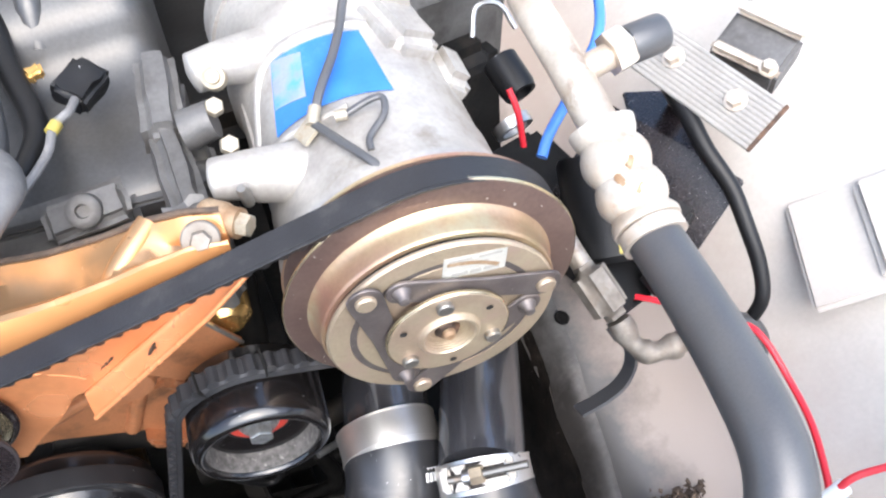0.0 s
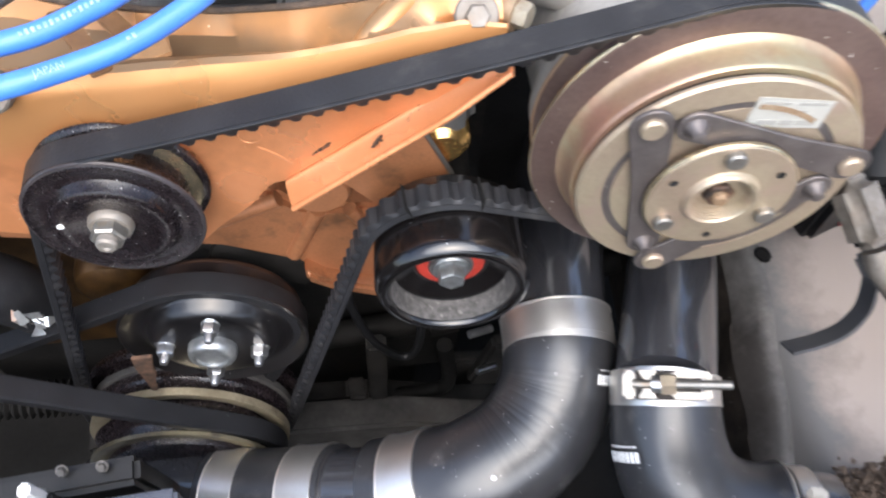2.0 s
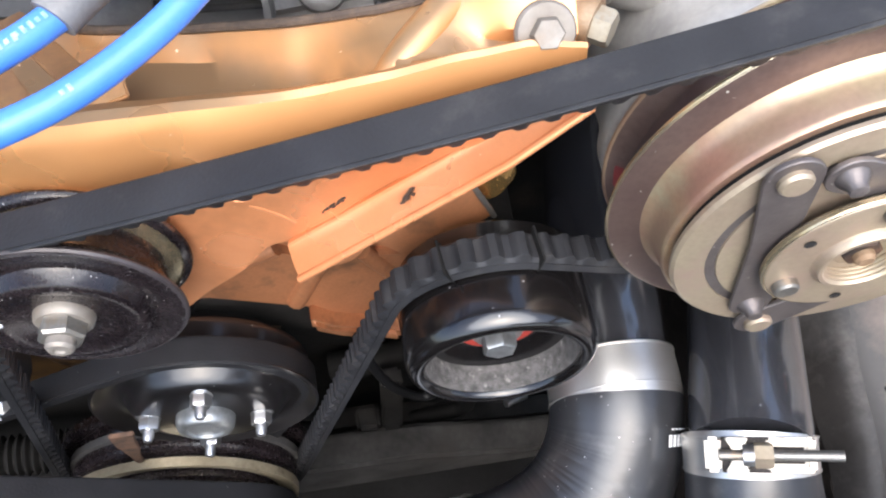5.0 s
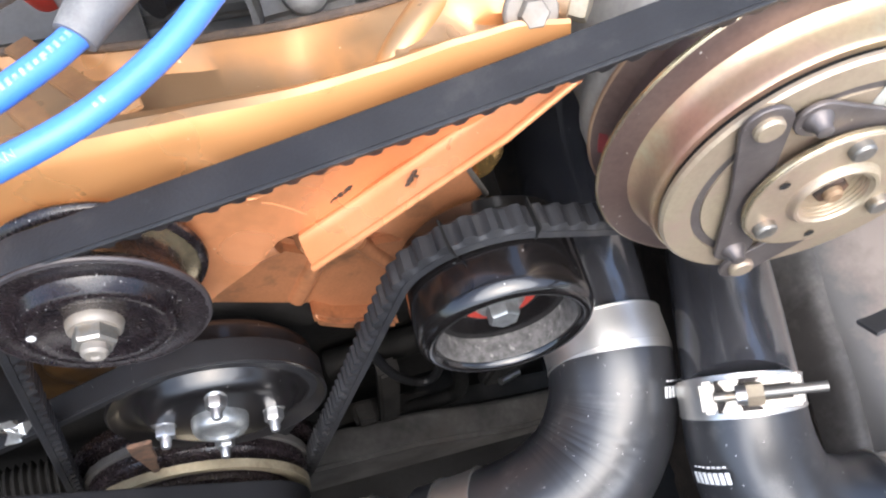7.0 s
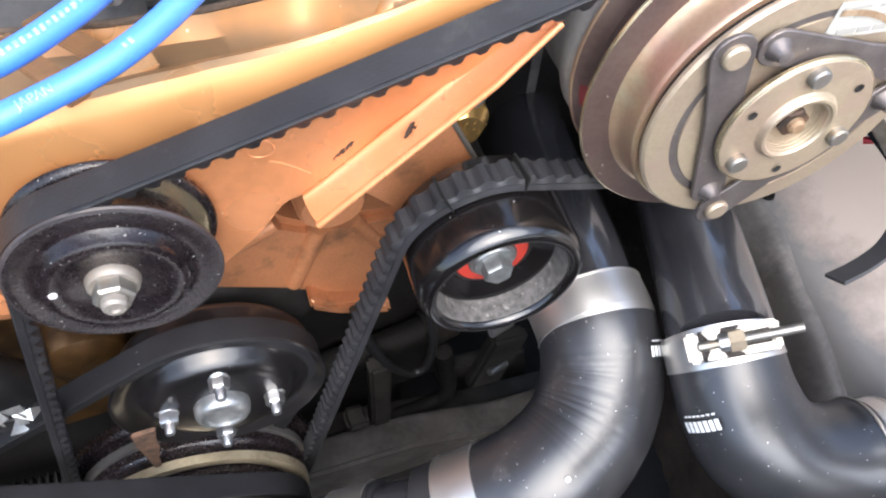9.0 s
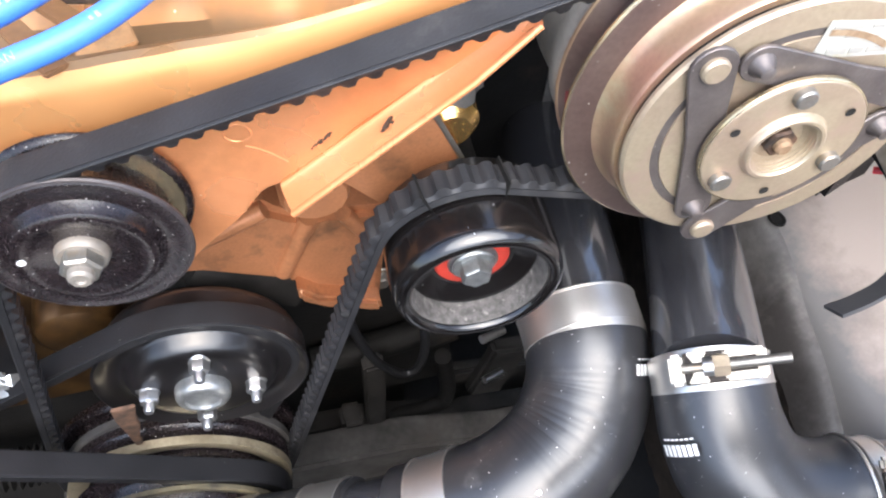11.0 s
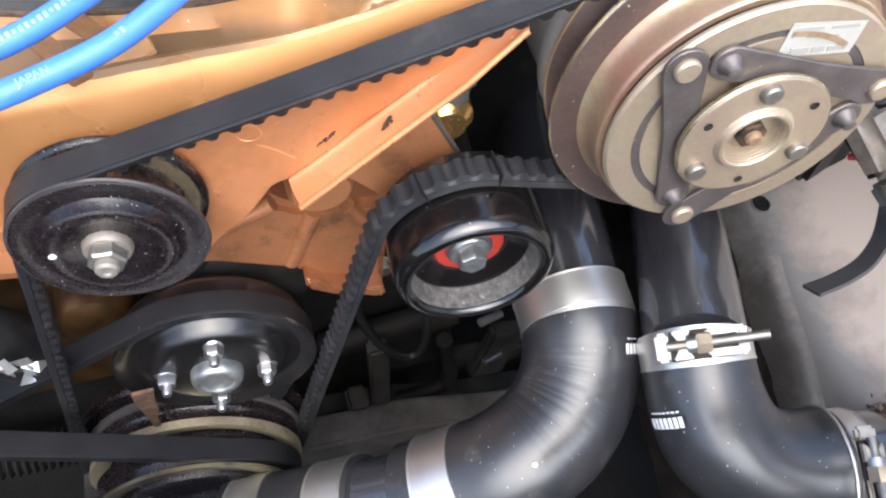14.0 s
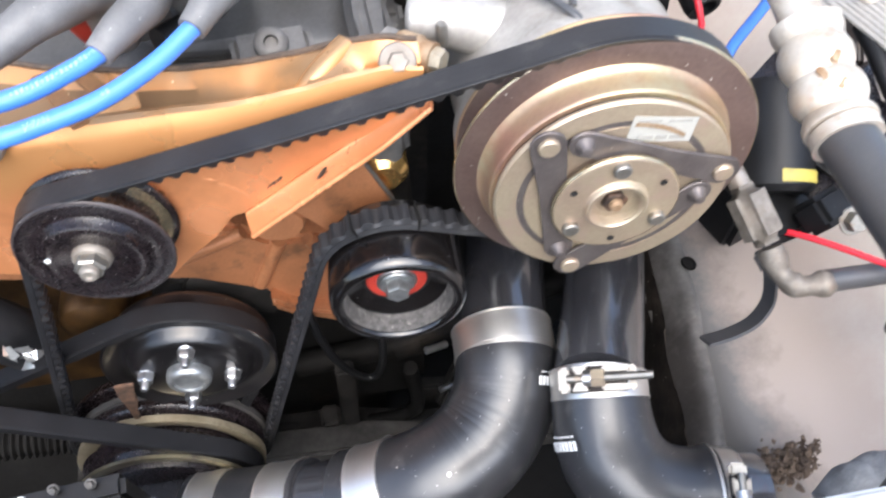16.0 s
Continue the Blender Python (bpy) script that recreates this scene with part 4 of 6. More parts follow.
bmesh.ops.delete(coil_bm, geom=[v for v in coil_bm.verts if v.co.x > C[0] - 0.03 or not C[1] - 0.014 < v.co.z < C[1] - 0.002], context="VERTS")
part("coil", coil_bm, COIL_RED, comp, "red mark in the pulley groove")
part("rotor_gap", lathe([(0, -0.0066), (0.0516, -0.0066), (0.0516, -0.0082), (0, -0.0082)], facing(C[0], 0, C[1]), 72, None, False), DARK, comp)
arm = part("clutch_plate", lathe([(0.0, -0.0065), (0.0518, -0.0065), (0.0530, -0.0058), (0.0530, -0.0046), (0.0520, -0.0036), (0.0431, -0.0034), (0.0429, -0.0042), (0.0399, -0.0042), (0.0397, -0.0034), (0, -0.0034)], facing(C[0], 0, C[1]), 96, None, False), CHROMATE, comp, "pale yellow zinc plated clutch plate")


def polar(deg, r):
    return C[0] + r * math.cos(radians(deg)), C[1] + r * math.sin(radians(deg))


part("slot_ring", lathe([(0.0399, -0.0041), (0.0429, -0.0041), (0.0429, -0.0038), (0.0399, -0.0038)], facing(C[0], 0, C[1]), 96), SPRING, arm)
for k in range(3):
    a = 134 + 120 * k
    (x1, z1), (x2, z2) = polar(a, 0.0480), polar(a + 104, 0.0385)
    ang = math.atan2(z2 - z1, x2 - x1)
    out = []
    for s in range(9):
        th = ang + math.pi / 2 + math.pi * s / 8
        out.append((x1 + 0.0078 * math.cos(th), z1 + 0.0078 * math.sin(th)))
    mid = ((x1 + x2) / 2, (z1 + z2) / 2)
    nx, nz = math.sin(ang), -math.cos(ang)
    out.append((mid[0] * 0.9 + x1 * 0.1 + nx * 0.0060, mid[1] * 0.9 + z1 * 0.1 + nz * 0.0060))
    for s in range(9):
        th = ang - math.pi / 2 + math.pi * s / 8
        out.append((x2 + 0.0068 * math.cos(th), z2 + 0.0068 * math.sin(th)))
    out.append((mid[0] * 0.9 + x1 * 0.1 - nx * 0.0060, mid[1] * 0.9 + z1 * 0.1 - nz * 0.0060))
    leaf = part("leaf_spring", front_plate(out, 0.0008, 0.0016, 0.0003, 1), SPRING, comp, "dark steel leaf spring")
    part("rivet", lathe([(0, 0), (0.0046, 0), (0.0046, 0.0012), (0.0038, 0.0020), (0, 0.0021)], facing(x1, 0.0008, z1), 24, None, False), CHROMATE, leaf)
    part("rivet", lathe([(0, 0), (0.0044, 0), (0.0042, 0.0008), (0.0026, 0.0028), (0.0024, 0.0044), (0.0014, 0.0048), (0, 0.0048)], facing(x2, 0.0008, z2), 24, None, False), SPRING, leaf)
hub = part("hub", lathe([(0, 0.0), (0.0285, 0.0), (0.0296, 0.0008), (0.0296, 0.0022), (0.0286, 0.0030), (0.0156, 0.0031), (0.0149, 0.0036), (0.0145, 0.0048), (0.0139, 0.0053), (0.0128, 0.0053), (0.0122, 0.0047), (0.0118, 0.0036), (0.0107, 0.0006), (0.0088, 0.0002), (0.0084, -0.0025), (0, -0.0025)], facing(C[0], 0.0, C[1]), 96, None, False), CHROMATE, comp, "zinc plated hub with threaded bore")
for k in range(4):
    r, h = 0.0122 - 0.0004 * k, 0.0046 - 0.0011 * k
    part("thread", lathe([(r + 0.0003, h), (r - 0.0006, h - 0.0003), (r - 0.0002, h - 0.0008)], facing(C[0], 0, C[1]), 48), CHROMATE, hub)
part("rim", lathe([(0.0290, 0.0028), (0.0294, 0.0027), (0.0298, 0.0022), (0.0298, 0.0009), (0.0290, 0.0005)], facing(C[0], 0, C[1]), 96), DULL_BRASS, hub, "golden worn rim")
part("shaft_nut", hexagon(facing(C[0], 0.002, C[1], 10), 0.0062, 0.0045), OLD_RUST, hub)
part("shaft_tip", lathe([(0, 0), (0.0034, 0), (0.0032, 0.004), (0.0022, 0.005), (0, 0.005)], facing(C[0], 0.0, C[1]), 24, None, False), RUST, hub)
for a in (94, 214, 334):
    x, z = polar(a, 0.0236)
    part("hub_bolt", lathe([(0, 0), (0.0040, 0), (0.0040, 0.0022), (0.0033, 0.0028), (0, 0.0029)], facing(x, -0.003, z), 20, None, False), STEEL, hub)
for a in (154, 274, 34):
    x, z = polar(a, 0.0236)
    part("hole", lathe([(0.0013, 0.0002), (0.0018, 0.0005), (0.0013, 0.0003), (0, 0.0003)], facing(x, -0.003, z), 16, None, False), UNDER, hub)
# worn sticker on the clutch plate
st = part("sticker", front_plate([(0.0005, 0.7337), (0.0285, 0.7317), (0.0295, 0.7447), (0.0020, 0.7477)], 0.0031, 0.0002), PAPER, comp, "worn silver sticker with unreadable print")
for k, (x, z, w, h) in enumerate(((0.003, 0.7425, 0.010, 0.0012), (0.016, 0.7415, 0.010, 0.0012), (0.004, 0.7335, 0.007, 0.0022), (0.012, 0.7330, 0.005, 0.0022), (0.018, 0.7325, 0.007, 0.0022), (0.008, 0.7385, 0.012, 0.0008))):
    part("print_bar", box((w, 0.0002, h), pose(C[0] + x + w / 2, 0.0030, C[1] - 0.700 + z, 0, 4, 0)), GREY_INK, st)
arc = bmesh.new()
lathe([(0.0402, -0.0027), (0.0424, -0.0027), (0.0424, -0.00285), (0.0402, -0.00285)], facing(C[0], 0, C[1]), 120, arc)
bmesh.ops.delete(arc, geom=[v for v in arc.verts if not (0.0015 < v.co.x < 0.0270 and v.co.z > C[1])], context="VERTS")
part("stain", arc, RUST, st, "brown rubbed arc over the sticker")
clutch = [o for o in comp.children_recursive if o.name.split(".")[0] not in ("flange", "bright_edge", "coil", "pulley")]
lean(clutch, (C[0], 0.0, C[1]), 0.942)
lean([pul], (C[0], 0.0, C[1]), 0.935)
for o in (hub, *hub.children_recursive):
    o.data.transform(Matrix.Translation((C[0], 0, C[1])) @ Matrix.Diagonal((0.957, 1, 0.957, 1)) @ Matrix.Translation((-C[0], 0, -C[1])))
lean([o for o in comp.children_recursive if o.name.split(".")[0] in ("flange", "bright_edge", "coil")], (C[0], 0.0, C[1]), 0.985)
# body
B = facing(0.0, 0.0, 0.700)
part("front_housing", lathe([(0, -0.0446), (0.0565, -0.0446), (0.0572, -0.046), (0.0570, -0.052), (0.0550, -0.056), (0.0535, -0.064), (0.0535, -0.078), (0.0525, -0.082), (0.0525, -0.150), (0.0545, -0.153), (0.0545, -0.166), (0.0535, -0.169), (0.0535, -0.196), (0.046, -0.204), (0, -0.206)], B, 72, None, False), ALU, comp)
part("rear_head", lathe([(0, -0.196), (0.0555, -0.196), (0.0555, -0.216), (0.050, -0.222), (0, -0.224)], B, 64, None, False), ALU, comp)
def on_body(deg, y, h=0.0):
    """A point on the round body, h above its skin."""
    return Vector(((0.0528 + h) * math.cos(radians(deg)), y, 0.700 + (0.0528 + h) * math.sin(radians(deg))))


def skin(corners, h, nu=10, nv=4):
    """A thin sheet on the round body between four (angle, depth) corners."""
    (a0, y0), (a1, y1), (a2, y2), (a3, y3) = corners
    bm = bmesh.new()
    g = []
    for i in range(nu + 1):
        u = i / nu
        g.append([])
        for j in range(nv + 1):
            v = j / nv
            a = (a0 * (1 - u) + a1 * u) * (1 - v) + (a3 * (1 - u) + a2 * u) * v
            y = (y0 * (1 - u) + y1 * u) * (1 - v) + (y3 * (1 - u) + y2 * u) * v
            g[-1].append(bm.verts.new(on_body(a, y, h)))
    for p, q in zip(g, g[1:]):
        for k in range(nv):
            bm.faces.new((p[k], p[k + 1], q[k + 1], q[k]))
    bmesh.ops.recalc_face_normals(bm, faces=bm.faces)
    bmesh.ops.solidify(bm, geom=bm.faces[:], thickness=0.0003)
    return bm


lab = part("label", skin(((139, 0.098), (77, 0.0905), (80, 0.131), (127, 0.136)), 0.0006), LABEL_BLUE, comp, "worn blue maker's label")
part("rubbed_patch", skin(((134, 0.110), (116, 0.104), (110.5, 0.1295), (126.5, 0.1355)), 0.0010), LABEL_WORN, lab, "grey rubbed end of the label")
part("label_frame", sweep(spline([on_body(168, 0.098, -0.002), on_body(156, 0.112, -0.0018), on_body(144, 0.130, -0.0018), on_body(132, 0.1395, -0.0018), on_body(112, 0.1405, -0.0018), on_body(88, 0.1385, -0.0018), on_body(74, 0.136, -0.002)], 8), 0.0034, 14), ALU, comp)
part("label_frame", sweep(spline([on_body(160, 0.100), on_body(146, 0.0955), on_body(128, 0.0915), on_body(100, 0.0885)], 8), 0.0020, 14), ALU, comp)


def ear(tip, mid, root, name_label=""):
    """A rounded cast arm that thickens towards the body."""
    bm = sweep(spline([tip, mid, root], 12), lambda u: (0.0095 + 0.0065 * u * u) * min(1.0, 0.35 + (u * 9) ** 0.5), 24, None, True, 0.0010)
    return part("mounting_ear", bm, ALU, comp, name_label, 75)


ear((-0.0735, 0.0825, 0.7370), (-0.055, 0.0800, 0.7365), (-0.022, 0.0780, 0.7270))
ear((-0.0690, 0.1450, 0.7400), (-0.050, 0.1490, 0.7385), (-0.018, 0.1560, 0.7280))
part("web", plate([(-0.052, 0.088), (-0.020, 0.088), (-0.020, 0.145), (-0.050, 0.145)], 0.010, pose(0, 0, 0.712, 0, 0, 0), 0.004), ALU, comp)
part("top_pad", box((0.05, 0.045, 0.024), pose(0.022, 0.168, 0.748, 0, -8, 0), 0.008, None, 3), ALU, comp)
part("pad_flank", box((0.030, 0.040, 0.020), pose(0.028, 0.135, 0.742, 0, 32, 12), 0.006, None, 3), ALU, comp)
part("port", lathe([(0, 0), (0.014, 0), (0.014, 0.010), (0.0115, 0.013), (0.0075, 0.013), (0.007, 0.008), (0, 0.008)], along((0.018, 0.168, 0.757), (0.016, 0.162, 0.80)), 36, None, False), ALU_TUBE, comp, "pale service port with dark bore")
bolt("port_bolt", along((0.018, 0.168, 0.764), (0.016, 0.162, 0.81)), 0.0065, comp, CREAM, washer=False)
part("lug", box((0.022, 0.030, 0.018), pose(0.046, 0.118, 0.724, 0, 42, 0), 0.006, None, 3), ALU, comp)
pv = along((-0.0790, 0.0660, 0.7375), (-0.0600, 0.0505, 0.7395))
part("pivot_bush", lathe([(0, 0), (0.0066, 0), (0.0074, 0.0015), (0.0074, 0.010), (0.0064, 0.0115), (0.0064, 0.017), (0, 0.017)], pv, 32, None, False), RUST, comp, "rusty pivot bush")
bolt("pivot_nut", pv @ Matrix.Translation((0, 0, 0.017)), 0.0050, comp, CREAM, 0.0, False)
part("pivot_pin", lathe([(0, 0), (0.0026, 0), (0.0026, 0.010), (0.0018, 0.012), (0, 0.012)], along((-0.060, 0.067, 0.736), (-0.0615, 0.065, 0.75)), 16, None, False), STEEL, comp)
part("ear_boss", lathe([(0, -0.004), (0.0058, -0.004), (0.0052, 0.0015), (0.0034, 0.0022), (0.0030, 0.0042), (0, 0.0046)], along((-0.0585, 0.1345, 0.7440), (-0.062, 0.110, 0.775)), 28, None, False), CREAM, comp, "small zinc screw in the rear arm")
for bx, by, bz, br_ in ((-0.0625, 0.1235, 0.7365, 0.0044), (-0.0610, 0.0965, 0.7390, 0.0044)):
    bolt("mount_bolt", along((bx, by, bz), (bx + 0.004, by - 0.010, bz + 0.02)), br_, comp, CREAM, 0.0, False)
# earth lead
lead = thing("compressor_wire", (-0.02, 0.09, 0.76), "thin dark wire with crimped brass eyelet on the compressor", "wire")
part("wire", sweep(spline([(-0.0250, 0.0845, 0.7510), (-0.0190, 0.070, 0.7545), (-0.0102, 0.0530, 0.7560), (-0.004, 0.046, 0.7500)], 8), 0.0019, 10), HOSE_RUBBER, lead)
part("wire", sweep(spline([(-0.0250, 0.0860, 0.7510), (-0.0185, 0.0970, 0.7560), (-0.0065, 0.1145, 0.7600), (0.0030, 0.1330, 0.7640), (0.0095, 0.1520, 0.7720), (0.010, 0.20, 0.79)], 10), 0.0021, 10), HOSE_RUBBER, lead)
part("wire", sweep(spline([(-0.0120, 0.0805, 0.7560), (-0.0010, 0.0815, 0.7595), (0.0040, 0.0800, 0.7600), (0.0020, 0.0730, 0.7580), (-0.0065, 0.0660, 0.7550), (-0.008, 0.060, 0.7540)], 10), 0.0015, 10), HOSE_RUBBER, lead)
part("eyelet", box((0.012, 0.010, 0.0018), pose(-0.0280, 0.0840, 0.7490, -10, -28, 24), 0.0006), CREAM, lead)
part("crimp", sweep(spline([(-0.0262, 0.0840, 0.7512), (-0.0225, 0.0915, 0.7535)], 3), 0.0028, 12), CREAM, lead)
part("crimp", sweep(spline([(-0.0165, 0.0815, 0.7555), (-0.0115, 0.0805, 0.7562)], 3), 0.0026, 12), CREAM, lead)

# bracket between compressor and engine
br = thing("compressor_bracket", (-0.085, 0.12, 0.66), "dark cast bracket bolted between engine and compressor", "bracket")
bm = plate([(-0.091, 0.176), (-0.070, 0.174), (-0.075, 0.138), (-0.066, 0.131), (-0.065, 0.116), (-0.076, 0.112), (-0.078, 0.096), (-0.069, 0.089), (-0.072, 0.063), (-0.083, 0.0605), (-0.097, 0.0655), (-0.093, 0.085), (-0.0885, 0.105), (-0.0865, 0.135)], 0.038, pose(-0.003, 0, 0.674), 0.004, 3)
bmesh.ops.subdivide_edges(bm, edges=bm.edges[:], cuts=2, use_grid_fill=True)
for v in bm.verts:
    v.co += Vector((0.5, 0.5, 1)) * 0.0030 * noise.noise(v.co * 120) + Vector((0, 0, 0.10 * (v.co.y - 0.12)))
part("casting", bm, ALU_DARK, br)
part("column", rough_box((0.019, 0.052, 0.026), pose(-0.0860, 0.150, 0.722, 6, 8, -4), 0.005), ALU_DARK, br)
part("column", rough_box((0.016, 0.058, 0.024), pose(-0.0865, 0.104, 0.716, 2, 12, 3), 0.005), ALU_DARK, br)
part("lug", sweep(spline([(-0.078, 0.124, 0.728), (-0.064, 0.123, 0.731)], 4), 0.0095, 16, None, True, 0.0016), ALU_DARK, br)
part("foot", rough_box((0.026, 0.020, 0.032), pose(-0.0855, 0.0695, 0.724, 18, 6, 10), 0.005, 0.0025), ALU_DARK, br)
part("nut", hexagon(along((-0.0745, 0.0620, 0.7330), (-0.072, 0.045, 0.75)), 0.0038, 0.004), CREAM, br)

# ---- pulleys and belts ----
ID1 = (-0.2180, 0.6722)
i1 = thing("idler_pulley", (ID1[0], 0.05, ID1[1]), "dusty black grooved idler pulley with steel centre nut", "pulley")
part("sheave", lathe([(0, -0.001), (0.010, -0.001), (0.0115, -0.0004), (0.0150, -0.0004), (0.0172, 0.0010), (0.0205, 0.0018), (0.0224, 0.0017), (0.0234, 0.0010), (0.0243, -0.0018), (0.0252, -0.0032), (0.0272, -0.0036), (0.0300, -0.0026), (0.0335, -0.0022), (0.0349, -0.0030), (0.0350, -0.0042), (0.029, -0.009), (0.0275, -0.017), (0.0280, -0.022), (0, -0.024)], facing(ID1[0], 0.0265, ID1[1]), 80, None, False), BLACK_DUSTY, i1)
# thin lighter ring paints the rim's highlight
part("edge", lathe([(0.0338, -0.0023), (0.0347, -0.0026), (0.0352, -0.0033), (0.0350, -0.0040), (0.0340, -0.0034)], facing(ID1[0], 0.0265, ID1[1]), 80), EDGE_SHEEN, i1, "worn edge")
part("rear_ring", lathe([(0.020, -0.0160), (0.0270, -0.0165), (0.0322, -0.0188), (0.0344, -0.0196), (0.0346, -0.0204), (0.0330, -0.0212), (0.0300, -0.0220), (0.0290, -0.0245), (0.02, -0.0255)], facing(ID1[0], 0.0275, ID1[1]), 80), DULL_BRASS, i1, "brassy rear ring")
part("rear_lip", lathe([(0.0325, -0.0180), (0.0343, -0.0190), (0.0349, -0.0196), (0.0352, -0.0206), (0.0346, -0.0216), (0.0325, -0.0220)], facing(ID1[0], 0.0275, ID1[1]), 80), BLACK_DUSTY, i1)
nf = facing(ID1[0] - 0.001, 0.0262, ID1[1] + 0.001)
part("washer", lathe([(0, -0.006), (0.0092, -0.006), (0.0090, -0.001), (0.0086, 0.0010), (0.0078, 0.0018), (0, 0.0018)], nf, 40, None, False), TARNISH, i1, "dusty steel washer")
part("centre_nut", hexagon(nf @ Matrix.Translation((0, 0, 0.0018)), 0.0071, 0.0050), STEEL, i1)
part("stud", lathe([(0, 0.0060), (0.0043, 0.0060), (0.0043, 0.0090), (0.0034, 0.0100), (0.0020, 0.0100), (0.0014, 0.0094), (0, 0.0094)], nf, 24, None, False), TARNISH, i1, "bolt end with dimpled tip")
part("paint_dot", lathe([(0, 0), (0.0016, 0), (0.0012, 0.0004), (0, 0.0005)], facing(-0.2375, 0.0249, 0.6755), 16, None, False), WHITE, i1)
part("arm", lathe([(0, -0.09), (0.014, -0.09), (0.014, -0.036), (0, -0.036)], facing(ID1[0], 0.0275, ID1[1]), 24, None, False), ENGINE, i1)

lean(i1.children_recursive, (ID1[0], 0.0265, ID1[1]), 0.948)

ID2 = (-0.0895, 0.6318)
i2 = thing("smooth_idler", (ID2[0], 0.03, ID2[1]), "gloss black smooth idler pulley with gritty inner face", "pulley")
part("sheave", lathe([(0.0264, -0.0012), (0.0268, 0.0004), (0.0278, 0.0014), (0.0290, 0.0017), (0.0304, 0.0013), (0.0317, 0.0002), (0.0327, -0.0016), (0.0333, -0.0040), (0.0333, -0.0365), (0.0320, -0.038), (0.0265, -0.038)], facing(ID2[0], 0.0065, ID2[1]), 88), BLACK_PAINT, i2)
part("inner_face", lathe([(0.0262, -0.0010), (0.0268, -0.0010), (0.0268, -0.0185), (0.0236, -0.0175), (0.0240, -0.0160)], facing(ID2[0], 0.0065, ID2[1]), 72), GRIT, i2, "grit covered inner wall")
part("web", lathe([(0.0250, -0.0105), (0.0240, -0.0108), (0.0170, -0.0146), (0.0158, -0.0140), (0.0150, -0.0140), (0.0150, -0.0185), (0.0238, -0.0185)], facing(ID2[0], 0.0065, ID2[1]), 72), BLACK_PAINT, i2, "black pressed web")
part("seal", lathe([(0.0085, -0.0135), (0.0140, -0.0135), (0.0150, -0.0142), (0.0150, -0.0170), (0.0085, -0.0170)], facing(ID2[0], 0.0065, ID2[1]), 56), RED, i2, "red bearing seal")
part("bearing_ring", lathe([(0, -0.0160), (0.0100, -0.0160), (0.0100, -0.0128), (0.0094, -0.0120), (0, -0.0120)], facing(ID2[0], 0.0065, ID2[1]), 48, None, False), ZINC, i2)
bolt("centre_bolt", facing(ID2[0], 0.0185, ID2[1], 25), 0.0062, i2, PALE_ZINC, 0.0, True)
part("arm", lathe([(0, -0.10), (0.013, -0.10), (0.013, -0.034), (0, -0.034)], facing(ID2[0], 0.0065, ID2[1]), 24, None, False), ENGINE, i2)

lean(i2.children_recursive, (ID2[0], 0.0065, ID2[1]))

CR = (-0.243, 0.4365)
cr = thing("crank_pulley", (CR[0], 0.05, CR[1]), "three groove crank pulley with brassy rims", "pulley")
part("sheave", lathe([(0, 0.004), (0.020, 0.004), (0.022, 0.002), (0.046, 0.002), (0.047, -0.004), (0.049, -0.010), (0.056, -0.0150), (0.049, -0.020), (0.0485, -0.026), (0.058, -0.031), (0.0595, -0.033), (0.058, -0.046), (0.06, -0.050), (0.0, -0.052)], facing(CR[0], 0.002, CR[1]), 88, None, False), BLACK_DUSTY, cr)
for r, h, w, paint, note in ((0.0560, 0.0005, 0.0022, WORN_RIM, "brassy worn rim"), (0.0600, -0.0215, 0.0046, BRASSY, "broad bright brassy rim"), (0.0575, -0.0305, 0.0018, BLACK_DUSTY, ""), (0.0612, -0.0385, 0.0040, TARNISH_DARK, "dull steel rim")):
    part("rim", lathe([(r - 0.010, h - 0.002), (r - 0.002, h + 0.0006), (r, h), (r, h - w), (r - 0.010, h - w - 0.004)], facing(CR[0], 0.002, CR[1]), 96), paint, cr, note)
part("rear_rim", lathe([(0.05, -0.050), (0.065, -0.046), (0.067, -0.048), (0.066, -0.053), (0.05, -0.055)], facing(CR[0], 0.002, CR[1]), 88), BLACK_DUSTY, cr)
bolt("centre_bolt", facing(CR[0], -0.002, CR[1]), 0.014, cr)
part("damper", lathe([(0, -0.12), (0.045, -0.12), (0.045, -0.052), (0, -0.052)], facing(CR[0], 0.002, CR[1]), 40, None, False), ENGINE, cr)

lean(cr.children_recursive, (CR[0], 0.025, CR[1]))

FN = (-0.2095, 0.5357)
fn = thing("water_pump_pulley", (FN[0], 0.06, FN[1]), "gloss black water pump pulley with four zinc studs", "pulley")
part("sheave", lathe([(0, 0.0012), (0.0270, 0.0012), (0.0300, 0.0006), (0.0325, -0.0010), (0.0345, -0.0034), (0.0358, -0.0062), (0.0370, -0.0078), (0.0390, -0.0086), (0.0425, -0.0082), (0.0455, -0.0066), (0.0478, -0.0046), (0.0495, -0.0035), (0.0507, -0.0043), (0.0502, -0.0065), (0.0455, -0.009), (0.0455, -0.020), (0.0462, -0.0225), (0.0462, -0.024), (0.0450, -0.026), (0.02, -0.026), (0, -0.028)], facing(FN[0], 0.0375, FN[1]), 96, None, False), SATIN_BLACK, fn)
part("pump_body", rough_box((0.075, 0.040, 0.050), pose(-0.180, 0.098, 0.548, 0, 26, 0), 0.008, 0.002), UNDER, fn, "dark cast pump housing")
part("hub", lathe([(0, -0.004), (0.0132, -0.004), (0.0132, 0.0045), (0.0128, 0.0070), (0.0116, 0.0088), (0.0098, 0.0096), (0.0084, 0.0094), (0.0080, 0.0080), (0, 0.0080)], facing(FN[0] - 0.0005, 0.0385, FN[1] - 0.0004), 56, None, False), PALE_ZINC, fn, "bright steel hub with a dished end")
